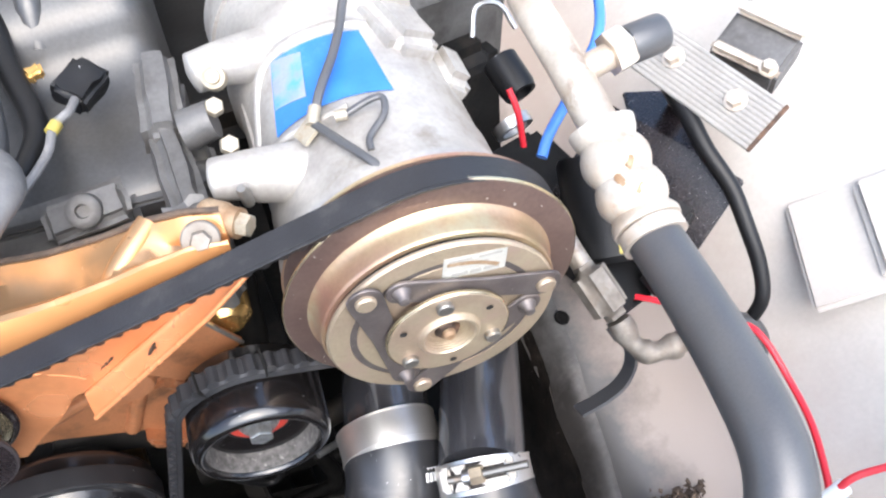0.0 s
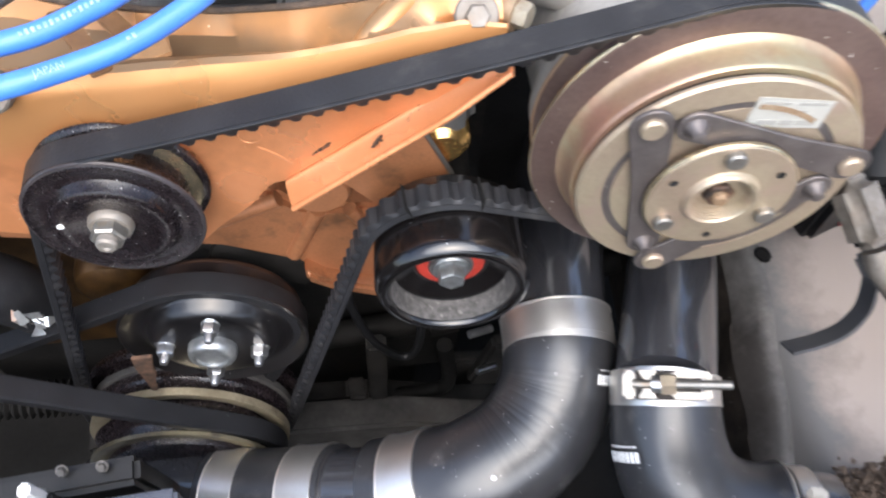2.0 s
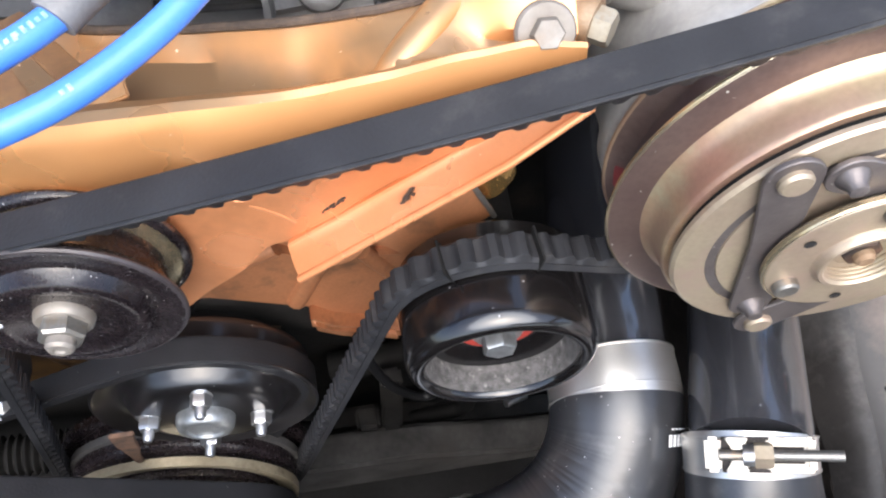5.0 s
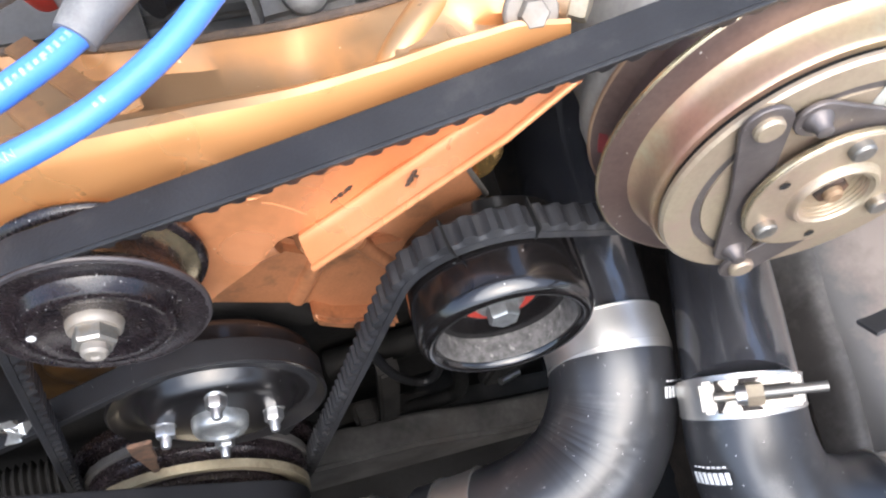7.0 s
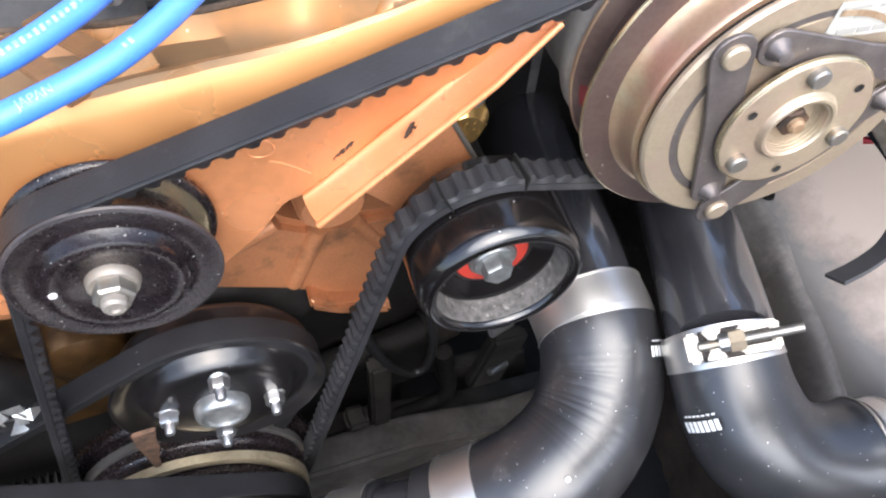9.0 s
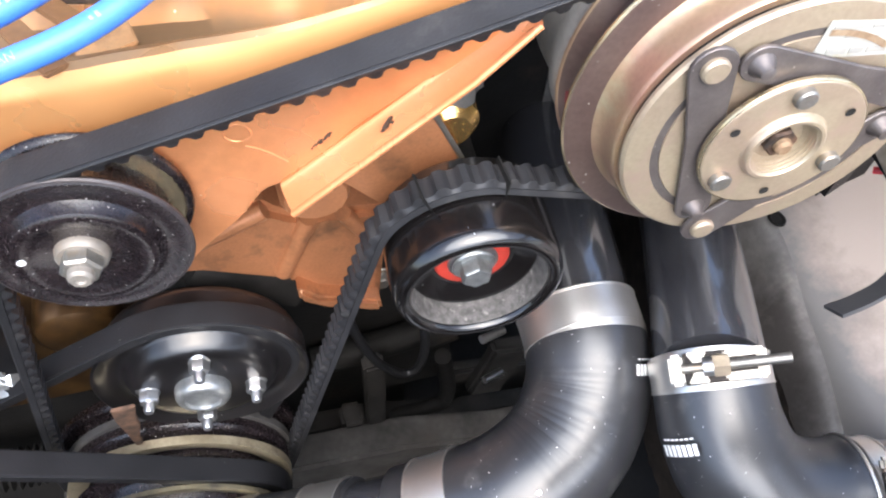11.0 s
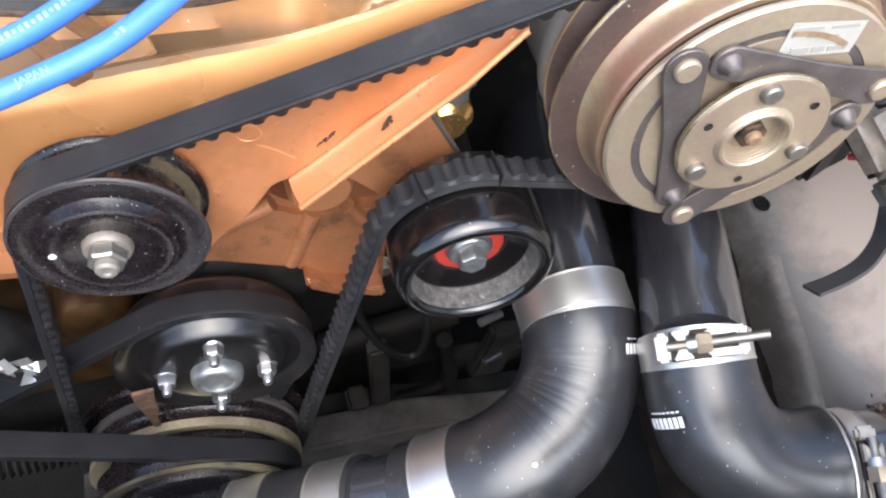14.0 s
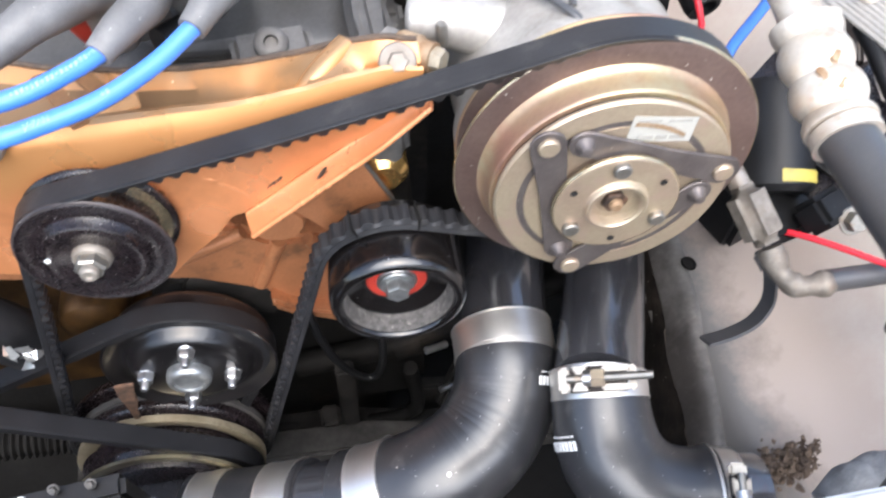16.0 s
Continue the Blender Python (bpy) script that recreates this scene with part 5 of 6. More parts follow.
for k in range(4):
    a = radians(82 + 90 * k)
    x, z = FN[0] - 0.0004 + 0.0246 * math.cos(a), FN[1] - 0.0004 + 0.0246 * math.sin(a)
    stud = part("stud", lathe([(0, 0), (0.0025, 0), (0.0025, 0.0105), (0.0019, 0.0120), (0, 0.0120)], facing(x, 0.0380, z), 16, None, False), ZINC, fn)
    part("nut", hexagon(facing(x, 0.0360, z, 20 * k), 0.0048, 0.0050, lathe([(0, -0.003), (0.0066, -0.003), (0.0064, -0.0015), (0.0047, 0.0), (0, 0.0)], facing(x, 0.0360, z), 24, None, False)), ZINC, stud)
part("pump_nose", lathe([(0, -0.08), (0.03, -0.08), (0.024, -0.028), (0, -0.028)], facing(FN[0], 0.0375, FN[1]), 40, None, False), ENGINE, fn)

lean([o for o in fn.children_recursive if o.name.split(".")[0] != "pump_body"], (FN[0], 0.0375, FN[1]), 0.982)

ab = thing("compressor_belt", (-0.12, 0.034, 0.44), "cogged black rubber belt round compressor, idlers and crank", "belt")
belt("belt", [(C[0] + 0.0012, C[1] + 0.0008, 0.0645, 1), (ID1[0], ID1[1], 0.0328, 1), (CR[0], CR[1], 0.0650, 1), (ID2[0], ID2[1], 0.0335, -1)], lip_y, 0.0130, 0.0055, ab, RUBBER, 0.0014, 0.0078, taper=0.36)
for cx, cz, tip in ((-0.0770, 0.6625, 8), (-0.1063, 0.6605, -24)):
    part("crack", box((0.0007, 0.0128, 0.0080), pose(cx, lip_y(cx) - 0.0003, cz + 0.0042, 0, tip, 4), 0.0002, None, 1), DARK, ab, "crack across the belt")
wb = thing("alternator_belt", (-0.28, 0.052, 0.5), "plain black rubber belt on the water pump pulley", "belt")
belt("belt", [(FN[0], FN[1], 0.0496, 1), (-0.44, 0.340, 0.105, 1), (CR[0] - 0.02, 0.42, 0.05, 1)], lambda x: 0.0490 - 0.054 * (x - FN[0]), 0.0125, 0.0075, wb, SMOOTH_RUBBER, 0.0, 0.01, 0.002)
pb = thing("steering_pump_belt", (-0.3, 0.012, 0.5), "flat black rubber belt on the front crank groove", "belt")
belt("belt", [(CR[0], CR[1], 0.0585, 1), (-0.470, 0.524, 0.140, 1)], lambda x: 0.0125 - 0.02 * (x - CR[0]), 0.0125, 0.008, pb, SMOOTH_RUBBER, 0.0, 0.01, 0.002)
tg = thing("timing_pointer", (-0.25, 0.03, 0.51), "small rusty timing pointer above the crank pulley", "pointer")
part("pointer", front_plate([(-0.2510, 0.541), (-0.2400, 0.541), (-0.2425, 0.530), (-0.2440, 0.518), (-0.2475, 0.506), (-0.2490, 0.4935), (-0.2525, 0.4945), (-0.2520, 0.510), (-0.2525, 0.528)], 0.0315, 0.002, 0.0005), OLD_RUST, tg)

# ---- boost pipes ----
H2 = spline([(0.0745, 0.125, 0.520), (0.0460, 0.058, 0.5480), (0.0295, 0.018, 0.5608), (0.0170, -0.0130, 0.5692), (0.0127, -0.0240, 0.5716)], 10)
p2 = thing("boost_pipe", (0.045, 0.06, 0.52), "straight gloss black metal pipe running under the compressor", "pipe", "boost pipes")
part("pipe", sweep([H2[0] + (H2[0] - H2[10])] + H2, 0.0242, 48), BLACK_PIPE, p2)
E2 = spline([(0.0172, -0.0085, 0.5700), (0.0135, -0.026, 0.566), (0.012, -0.048, 0.557), (0.0165, -0.064, 0.5485), (0.029, -0.0765, 0.542), (0.046, -0.084, 0.5395), (0.066, -0.088, 0.540)], 12)
e2 = thing("silicone_elbow", (0.02, -0.06, 0.52), "black silicone elbow hose with white print and dust", "hose", "silicone hoses")
part("hose", sweep(E2[7:70], lambda u: 0.0253 + 0.0026 * min(1, u * 2.5) + 0.0006 * math.exp(-((u - 0.02) / 0.03) ** 2) + 0.0006 * math.exp(-((u - 0.98) / 0.03) ** 2), 56, None, True, 0.0003), SILICONE, e2)
E3 = [Vector((0.056, -0.0860, 0.540)), Vector((0.066, -0.088, 0.540)), Vector((0.0765, -0.0898, 0.5395)), Vector((0.083, -0.0910, 0.5385))]
part("pipe", sweep(spline(E3, 8), 0.0255, 40), BLACK_PIPE, thing("lower_pipe", (0.11, -0.10, 0.52), "short black metal pipe behind the lower clamp", "pipe", "boost pipes"))

H1 = spline([(0.050, 0.300, 0.440), (0.005, 0.150, 0.500), (-0.0085, 0.092, 0.523), (-0.0200, 0.052, 0.5395), (-0.0275, 0.018, 0.5445)], 10)
p1 = thing("boost_pipe", (-0.006, 0.09, 0.5), "straight gloss black metal pipe running behind the smooth idler", "pipe", "boost pipes")
part("pipe", sweep(H1, 0.0262, 48), BLACK_PIPE, p1)
E1 = spline([(-0.0265, 0.030, 0.5445), (-0.0280, 0.010, 0.5430), (-0.0340, -0.011, 0.5345), (-0.0505, -0.030, 0.5255), (-0.076, -0.0415, 0.5175), (-0.105, -0.0430, 0.503), (-0.128, -0.0405, 0.491)], 12)
e1 = thing("silicone_elbow", (-0.06, -0.03, 0.5), "black silicone elbow hose with wrinkled inner bend", "hose", "silicone hoses")


E1_FINE = spline([(-0.0265, 0.030, 0.5445), (-0.0280, 0.010, 0.5430), (-0.0340, -0.011, 0.5345), (-0.0505, -0.030, 0.5255), (-0.076, -0.0415, 0.5175), (-0.105, -0.0430, 0.503), (-0.128, -0.0405, 0.491)], 48)
bm = sweep(E1_FINE, lambda u: 0.0291 + 0.0010 * min(1, u * 3), 56, None, True, 0.0004)
bm.verts.index_update()
for v in bm.verts:
    k = min(range(0, len(E1_FINE), 4), key=lambda i: (E1_FINE[i] - v.co).length_squared)
    inner = max(0.0, (v.co - E1_FINE[k]).normalized().dot(Vector((-0.55, 0.35, 0.75))))
    u = v.index // 56 / (len(E1_FINE) - 1)
    amount = inner * math.exp(-((u - 0.45) / 0.17) ** 2)
    v.co += (v.co - E1_FINE[k]).normalized() * amount * 0.00038 * noise.noise(Vector((u * 75, inner * 1.2, 0.3)))
part("hose", bm, SILICONE, e1)
PL = spline([(-0.118, -0.042, 0.497), (-0.150, -0.036, 0.479), (-0.19, -0.029, 0.462), (-0.23, -0.021, 0.449), (-0.30, -0.008, 0.430)], 10)
pl = thing("cross_pipe", (-0.16, -0.03, 0.48), "black metal cross pipe towards the crank pulley", "pipe", "boost pipes")
part("pipe", sweep(PL, 0.0262, 44), BLACK_PIPE, pl)
cp = thing("coupler_hose", (-0.2, -0.02, 0.47), "black silicone coupler sleeve on the cross pipe", "hose", "silicone hoses")
part("sleeve", sweep(PL[10:30], 0.0292, 48), SILICONE, cp)


def band(path, i, j, r, label):
    t = thing("hose_clamp", path[(i + j) // 2], label, "clamp", "hose clamps")
    seg = path[i:j + 1]
    part("band", sweep(seg, r, 56), STAINLESS, t)
    a, b = seg[0], seg[-1]
    for p, q in ((a, b), (b, a)):
        d = (p - q).normalized()
        part("rolled_edge", lathe([(r - 0.001, -0.0009), (r + 0.0003, -0.0009), (r + 0.0004, -0.0005), (r + 0.0003, 0), (r - 0.001, 0)], along(p, p + d), 56), STAINLESS, t)
    return t


band(E1, 0, 11, 0.0298, "wide plain stainless band clamp round the upper elbow end")
band(E1, 57, 66, 0.0312, "stainless band clamp round the lower elbow end")
band(PL, 11, 16, 0.0298, "stainless band clamp on the coupler sleeve")
band(PL, 23, 28, 0.0298, "stainless band clamp on the coupler sleeve")


def t_bolt_clamp(path, i, j, r, side, tilt, length, label):
    t = band(path, i, j, r, label)
    c, d = path[(i + j) // 2], (path[j] - path[i]).normalized()
    n = (Vector(side) - d * Vector(side).dot(d)).normalized()
    s = d.cross(n).normalized() * tilt
    w = (path[j] - path[i]).length
    top_ = c + n * (r + 0.0045)
    m = Matrix((s, d, n)).transposed().to_4x4()
    def at(off, up):
        """A frame on the band, off along the bolt and up from the strap."""
        mm = m.copy()
        mm.translation = c + n * (r + up - 12.0 * off * off) + s * off
        return mm
    part("strap_end", box((0.0062, w * 0.96, 0.0042), at(-0.0140, 0.0024), 0.0014, None, 2), CLAMP, t)
    part("strap_end", box((0.0040, w * 0.96, 0.0042), at(0.0205, 0.0030), 0.0012, None, 2), CLAMP, t)
    # dark strip stands for the shaded gaps between the plates
    part("bridge", box((0.0290, w * 0.97, 0.0024), at(0.0035, 0.0010), 0.0004, None, 1), SOOT_SHADE, t, "dark strip put in for the shade in the clamp's gaps")
    for sign in (1, -1):
        part("slot_side", box((0.0150, w * 0.24, 0.0038), at(0.0125, 0.0032) @ Matrix.Translation((0, sign * w * 0.35, 0)), 0.0011, None, 2), CLAMP, t)
        tri = bmesh.new()
        for up in (-0.0020, 0.0020):
            tri.faces.new([tri.verts.new((x_, sign * y_ * w, up)) for x_, y_ in ((-0.0044, 0.47), (0.0044, 0.47), (0.0012, 0.08), (-0.0012, 0.08))])
        bmesh.ops.bridge_loops(tri, edges=tri.edges[:])
        bmesh.ops.recalc_face_normals(tri, faces=tri.faces[:])
        bmesh.ops.bevel(tri, geom=tri.edges[:], offset=0.0006, segments=2, affect="EDGES")
        tri.transform(at(-0.0055, 0.0034))
        part("trunnion", tri, CLAMP, t)
    part("bolt", sweep([top_ - s * 0.012, top_ + s * length], 0.0021, 16), STEEL, t, "threaded steel bolt")
    part("nut", hexagon(along(top_ + s * 0.0005, top_ + s * 0.03), 0.0049, 0.0066), CHROMATE, t)
    part("collar", lathe([(0, 0), (0.0040, 0), (0.0040, 0.004), (0, 0.004)], along(top_ - s * 0.0035, top_ + s * 0.03), 20, None, False), ZINC, t)
    return t


t_bolt_clamp(E2, 7, 15, 0.0263, (-0.42, -0.48, 0.80), -1, 0.031, "stainless T-bolt clamp on the silicone elbow")
t_bolt_clamp(spline(E3, 12), 8, 19, 0.0272, (0.1, -0.28, 0.95), 1, 0.024, "stainless T-bolt clamp at the lower elbow end")
part("end_lip", lathe([(0.0270, -0.0008), (0.0290, -0.0008), (0.0294, 0.0), (0.0290, 0.0008), (0.0270, 0.0008)], along(E2[69], E2[71]), 56), STAINLESS, e2, "thin pale edge of the hose end")


def wrapped(path, i, r, towards):
    """A map from (along, round, height) in metres onto a tube's skin near its step i, on the side that faces towards."""
    c = path[i]
    d = (path[min(i + 1, len(path) - 1)] - path[max(i - 1, 0)]).normalized()
    n = Vector(towards) - c
    n = (n - d * n.dot(d)).normalized()
    s = d.cross(n)

    def at(a, b, h=0.0):
        th, k = b / r, i
        left = a
        while left > 0 and k < len(path) - 1 and left > (path[k + 1] - path[k]).length:
            left -= (path[k + 1] - path[k]).length
            k += 1
        while left < 0 and k > 0 and -left > (path[k] - path[k - 1]).length:
            left += (path[k] - path[k - 1]).length
            k -= 1
        return path[k] + d * left + (n * math.cos(th) + s * math.sin(th)) * (r + h)
    return at


def bars(at, sizes, bm=None):
    bm = bm or bmesh.new()
    for a, b, la, lb in sizes:
        g = [[bm.verts.new(at(a + la * u, b + lb * v, 0.0003)) for v in (-0.5, -0.17, 0.17, 0.5)] for u in (-0.5, 0.0, 0.5)]
        for p, q in zip(g, g[1:]):
            for k in range(3):
                bm.faces.new((p[k], p[k + 1], q[k + 1], q[k]))
    return bm


LOGO = [(0, -0.0085 + 0.0027 * k, 0.0050, 0.0020) for k in range(7)] + [(-0.0048, -0.008 + 0.0024 * k, 0.0008, 0.0017) for k in range(7)]
part("print", bars(wrapped(E2, 24, 0.0290, (-0.016, -0.053, 0.568)), LOGO), WHITE, e2, "white unreadable print")
part("print", bars(wrapped(E1, 18, 0.0310, (-0.0100, -0.004, 0.5600)), LOGO), WHITE, e1, "white unreadable print")
for k, tgt in ((45, (-0.0705, -0.0530, 0.5530)),):
    a_ = wrapped(E1, k, 0.0306, tgt)
    part("paint_spot", lathe([(0, 0), (0.0014, 0), (0.0011, 0.0005), (0, 0.0008)], along(a_(0, 0), a_(0, 0, 0.01)), 14, None, False), WHITE, e1)

# ---- refrigerant lines ----
ac = thing("refrigerant_hose", (0.08, -0.05, 0.72), "thick black rubber refrigerant hose with crimped alloy ferrule", "hose")
AX = spline([(0.089, -0.004, 0.7305), (0.086, -0.040, 0.7360), (0.0805, -0.075, 0.7435), (0.074, -0.104, 0.7470), (0.0655, -0.124, 0.738), (0.058, -0.138, 0.715), (0.055, -0.150, 0.66), (0.05, -0.17, 0.55)], 10)
part("hose", sweep(AX, 0.0115, 32), HOSE_RUBBER, ac)
part("ferrule", sweep(spline([(0.0882, 0.0440, 0.7450), (0.0885, 0.024, 0.7385), (0.0892, 0.004, 0.7320), (0.0890, -0.008, 0.7305)], 14), lambda u: 0.0116 + 0.0030 * abs(math.cos(u * 3.14 * 4.0)) ** 0.6 * (1 if u < 0.80 else 0) + (0.0020 if u > 0.82 else 0), 36, None, True, 0.0012), FERRULE, ac, "crimped tarnished alloy ferrule")
for a_, y_, z_ in ((-0.5, 0.030, 0.7405), (-0.62, 0.0185, 0.7368), (-0.1, 0.0245, 0.7388), (-0.15, 0.0130, 0.7350)):
    c_ = Vector((0.0888, y_, z_))
    n_ = Vector((a_, -0.35, 0.85)).normalized()
    part("crimp_mark", box((0.0034, 0.0065, 0.0016), along(c_ + n_ * 0.0134, c_ + n_ * 0.02) @ Matrix.Rotation(a_ * 3, 4, "Z"), 0.0007, None, 2), RUST, ac)
part("collar_gap", lathe([(0.0122, 0), (0.0139, 0), (0.0139, 0.0018), (0.0122, 0.0018)], along((0.0890, 0.0030, 0.7317), (0.0891, -0.002, 0.7307)), 32), HOSE_RUBBER, ac)
part("tube", sweep(spline([(0.0882, 0.042, 0.7445), (0.0872, 0.078, 0.7520), (0.086, 0.116, 0.7575), (0.088, 0.150, 0.763), (0.095, 0.22, 0.765), (0.10, 0.32, 0.74)], 10), 0.0088, 28), ALU_TUBE, ac, "pale alloy tube")
part("branch", sweep(spline([(0.088, 0.071, 0.751), (0.110, 0.074, 0.755)], 4), 0.0062, 20), ALU_TUBE, ac)
bolt("port_nut", along((0.1055, 0.0735, 0.7545), (0.13, 0.077, 0.760)), 0.0105, ac, ALU_TUBE, washer=False)
part("port_cap", lathe([(0, 0), (0.0085, 0), (0.0088, 0.002), (0.0088, 0.017), (0.0078, 0.0185), (0, 0.0185)], along((0.1150, 0.0745, 0.7560), (0.14, 0.0765, 0.7575)), 18, None, False), HOSE_RUBBER, ac, "black ribbed dust cap")

cap = thing("service_cap", (0.088, 0.125, 0.69), "black rubber capped sensor below the alloy tube", "sensor")
part("body", lathe([(0, 0), (0.0098, 0), (0.0098, 0.018), (0.0088, 0.022), (0.0065, 0.022), (0.006, 0.017), (0, 0.017)], along((0.086, 0.140, 0.700), (0.092, 0.108, 0.690)), 32, None, False), PLASTIC, cap)
part("clip", sweep(spline([(0.074, 0.150, 0.712), (0.080, 0.160, 0.722), (0.092, 0.158, 0.722), (0.098, 0.148, 0.712)], 8), 0.0014, 10), ZINC, cap)
part("lower_ring", lathe([(0.008, 0), (0.011, 0), (0.011, 0.006), (0.008, 0.006)], along((0.084, 0.118, 0.676), (0.088, 0.098, 0.668)), 28), ZINC, cap)

dr = thing("liquid_line_fitting", (0.1, 0.01, 0.62), "tarnished alloy block fitting with elbow and thin hose", "fitting")
part("block", box((0.0190, 0.032, 0.0175), along((0.0915, 0.018, 0.6480), (0.0975, 0.0000, 0.6375)) @ Matrix.Rotation(radians(90), 4, "X"), 0.0050, None, 3), FITTING, dr, "", 60)
part("elbow", sweep(spline([(0.0965, 0.003, 0.6395), (0.1000, -0.0080, 0.6330), (0.1060, -0.0150, 0.6310), (0.1160, -0.0170, 0.6320), (0.1230, -0.0165, 0.6325)], 10), lambda u: 0.0062 + 0.0008 * math.sin(u * 17), 20, None, True, 0.0012), FITTING, dr)
part("hose", sweep(spline([(0.1215, -0.0165, 0.6325), (0.140, -0.0165, 0.6320), (0.158, -0.0175, 0.6310), (0.170, -0.024, 0.618), (0.174, -0.030, 0.59)], 8), 0.0058, 18), HOSE_RUBBER, dr)
part("stem", sweep(spline([(0.0895, 0.024, 0.6515), (0.087, 0.05, 0.655), (0.086, 0.09, 0.655)], 6), 0.0055, 16), ALU_TUBE, dr)
part("tab", box((0.010, 0.012, 0.010), pose(0.0985, 0.002, 0.630, 20, 10, 20), 0.002), ALU_DARK, dr)

strap = thing("rubber_strap", (0.09, -0.01, 0.58), "flat black rubber strap hanging from the fitting", "strap")
path_s = spline([(0.0985, 0.000, 0.630), (0.1060, -0.001, 0.614), (0.1085, -0.006, 0.598), (0.101, -0.012, 0.589), (0.088, -0.015, 0.584), (0.073, -0.0165, 0.582)], 8)
bm = bmesh.new()
prev = None
for k, p in enumerate(path_s):
    w = 0.0038 + 0.0026 * k / len(path_s)
    d = (path_s[min(k + 1, len(path_s) - 1)] - path_s[max(k - 1, 0)]).normalized()
    sd = (Vector((0.1, -0.75, 0.65)) - d * Vector((0.1, -0.75, 0.65)).dot(d)).normalized()
    q = [bm.verts.new(p + sd * w), bm.verts.new(p - sd * w)]
    if prev:
        bm.faces.new((prev[0], prev[1], q[1], q[0]))
    prev = q
bmesh.ops.recalc_face_normals(bm, faces=bm.faces)
bmesh.ops.solidify(bm, geom=bm.faces[:], thickness=0.0018)
part("strap", bm, HOSE_RUBBER, strap)

coil = thing("ignition_module", (0.115, 0.05, 0.62), "black cylindrical canister with a yellow sticker and plug", "canister")
cm = along((0.1165, 0.060, 0.652), (0.1115, 0.032, 0.6325))
part("canister", lathe([(0, -0.03), (0.021, -0.03), (0.0225, -0.027), (0.0225, 0.024), (0.020, 0.0275), (0, 0.0275)], cm, 44, None, False), PLASTIC, coil)
part("flange", box((0.056, 0.030, 0.012), pose(0.120, 0.030, 0.628, 20, 12, 20), 0.004), PLASTIC, coil)
ring = lathe([(0.0227, 0.0165), (0.0230, 0.017), (0.0230, 0.0225), (0.0227, 0.023)], cm, 44)
bmesh.ops.delete(ring, geom=[v for v in ring.verts if not 0.106 < v.co.x < 0.134], context="VERTS")
part("sticker", ring, YELLOW, coil, "faded yellow sticker")
part("plug", box((0.026, 0.018, 0.018), pose(0.134, 0.020, 0.640, 20, 10, 25), 0.003), PLASTIC, coil)
bolt("bolt", along((0.143, 0.010, 0.643), (0.141, -0.008, 0.659)), 0.0055, coil)
part("foot", box((0.03, 0.03, 0.10), pose(0.138, 0.082, 0.59, 0, 0, 20), 0.004), PLASTIC, coil)
# dark block added for the shadow between compressor and ferrule
part("back_plate", box((0.055, 0.065, 0.055), pose(0.103, 0.112, 0.605, 0, 0, 15), 0.008, None, 3), ENGINE, coil)

tray = thing("relay_bracket", (0.16, 0.09, 0.66), "black folded bracket with relay and thick cable", "bracket")
TM = Matrix.Translation((0.141, 0.064, 0.655)) @ Matrix.Rotation(radians(-62), 4, "Z") @ Matrix.Rotation(radians(38), 4, "X")
part("panel", box((0.085, 0.060, 0.004), TM, 0.001), BLACK_DUSTY, tray)
part("upper_flange", box((0.036, 0.072, 0.003), pose(0.1690, 0.0900, 0.6600, -4, 0, -18), 0.001), BLACK_DUSTY, tray)
part("relay", box((0.020, 0.020, 0.014), TM @ Matrix.Translation((0.022, -0.006, 0.008)), 0.002), PLASTIC, tray)
part("cable", sweep(spline([(0.164, 0.092, 0.696), (0.163, 0.072, 0.694), (0.164, 0.054, 0.688), (0.169, 0.034, 0.679), (0.170, 0.016, 0.669), (0.1715, -0.001, 0.656), (0.1695, -0.014, 0.643), (0.164, -0.018, 0.626)], 10), lambda u: 0.0050 - 0.0014 * u, 18), PLASTIC, tray)
part("post", box((0.02, 0.03, 0.12), pose(0.150, 0.085, 0.59), 0.002), PLASTIC, tray)

rp = thing("ribbed_plate", (0.175, 0.07, 0.70), "small ribbed grey plate held by two bolts", "plate")
PM = Matrix.Translation((0.1726, 0.0806, 0.7068)) @ Matrix.Rotation(radians(-71), 4, "Z") @ Matrix.Rotation(radians(34), 4, "X")
part("sheet", box((0.079, 0.0285, 0.0018), PM, 0.0005), CLEAR_GREY, rp)
for k in range(11):
    part("rib", box((0.079, 0.0018, 0.0006), PM @ Matrix.Translation((0, -0.0130 + 0.0026 * k, 0.0012)), 0.0003, None, 1), CLEAR_GREY, rp)
part("end_strip", box((0.0022, 0.0285, 0.0030), PM @ Matrix.Translation((0.0400, 0, 0)), 0.0005), OLD_RUST, rp, "rusty brown end strip")
for u in (-0.021, 0.019):
    bolt("bolt", PM @ Matrix.Translation((u, 0.002, 0.001)), 0.0042, rp, ALU_TUBE)
part("support", box((0.012, 0.010, 0.10), PM @ Matrix.Translation((-0.020, -0.006, -0.052)), 0.002), BEIGE, rp)

sw = thing("switch_box", (0.22, 0.12, 0.70), "grey box with two pale clamps on the wing", "relay box")
SM = Matrix.Translation((0.2245, 0.1035, 0.690)) @ Matrix.Rotation(radians(-60), 4, "Z") @ Matrix.Rotation(radians(15), 4, "X") @ Matrix.Scale(0.66, 4)
part("box", box((0.060, 0.050, 0.030), SM, 0.004), ALU_DARK, sw)
part("clamp", box((0.060, 0.012, 0.006), SM @ Matrix.Translation((0.0, -0.021, 0.018)), 0.003), ALU_TUBE, sw)
part("clamp", box((0.060, 0.010, 0.006), SM @ Matrix.Translation((0.0, 0.021, 0.018)), 0.003), ALU_TUBE, sw)
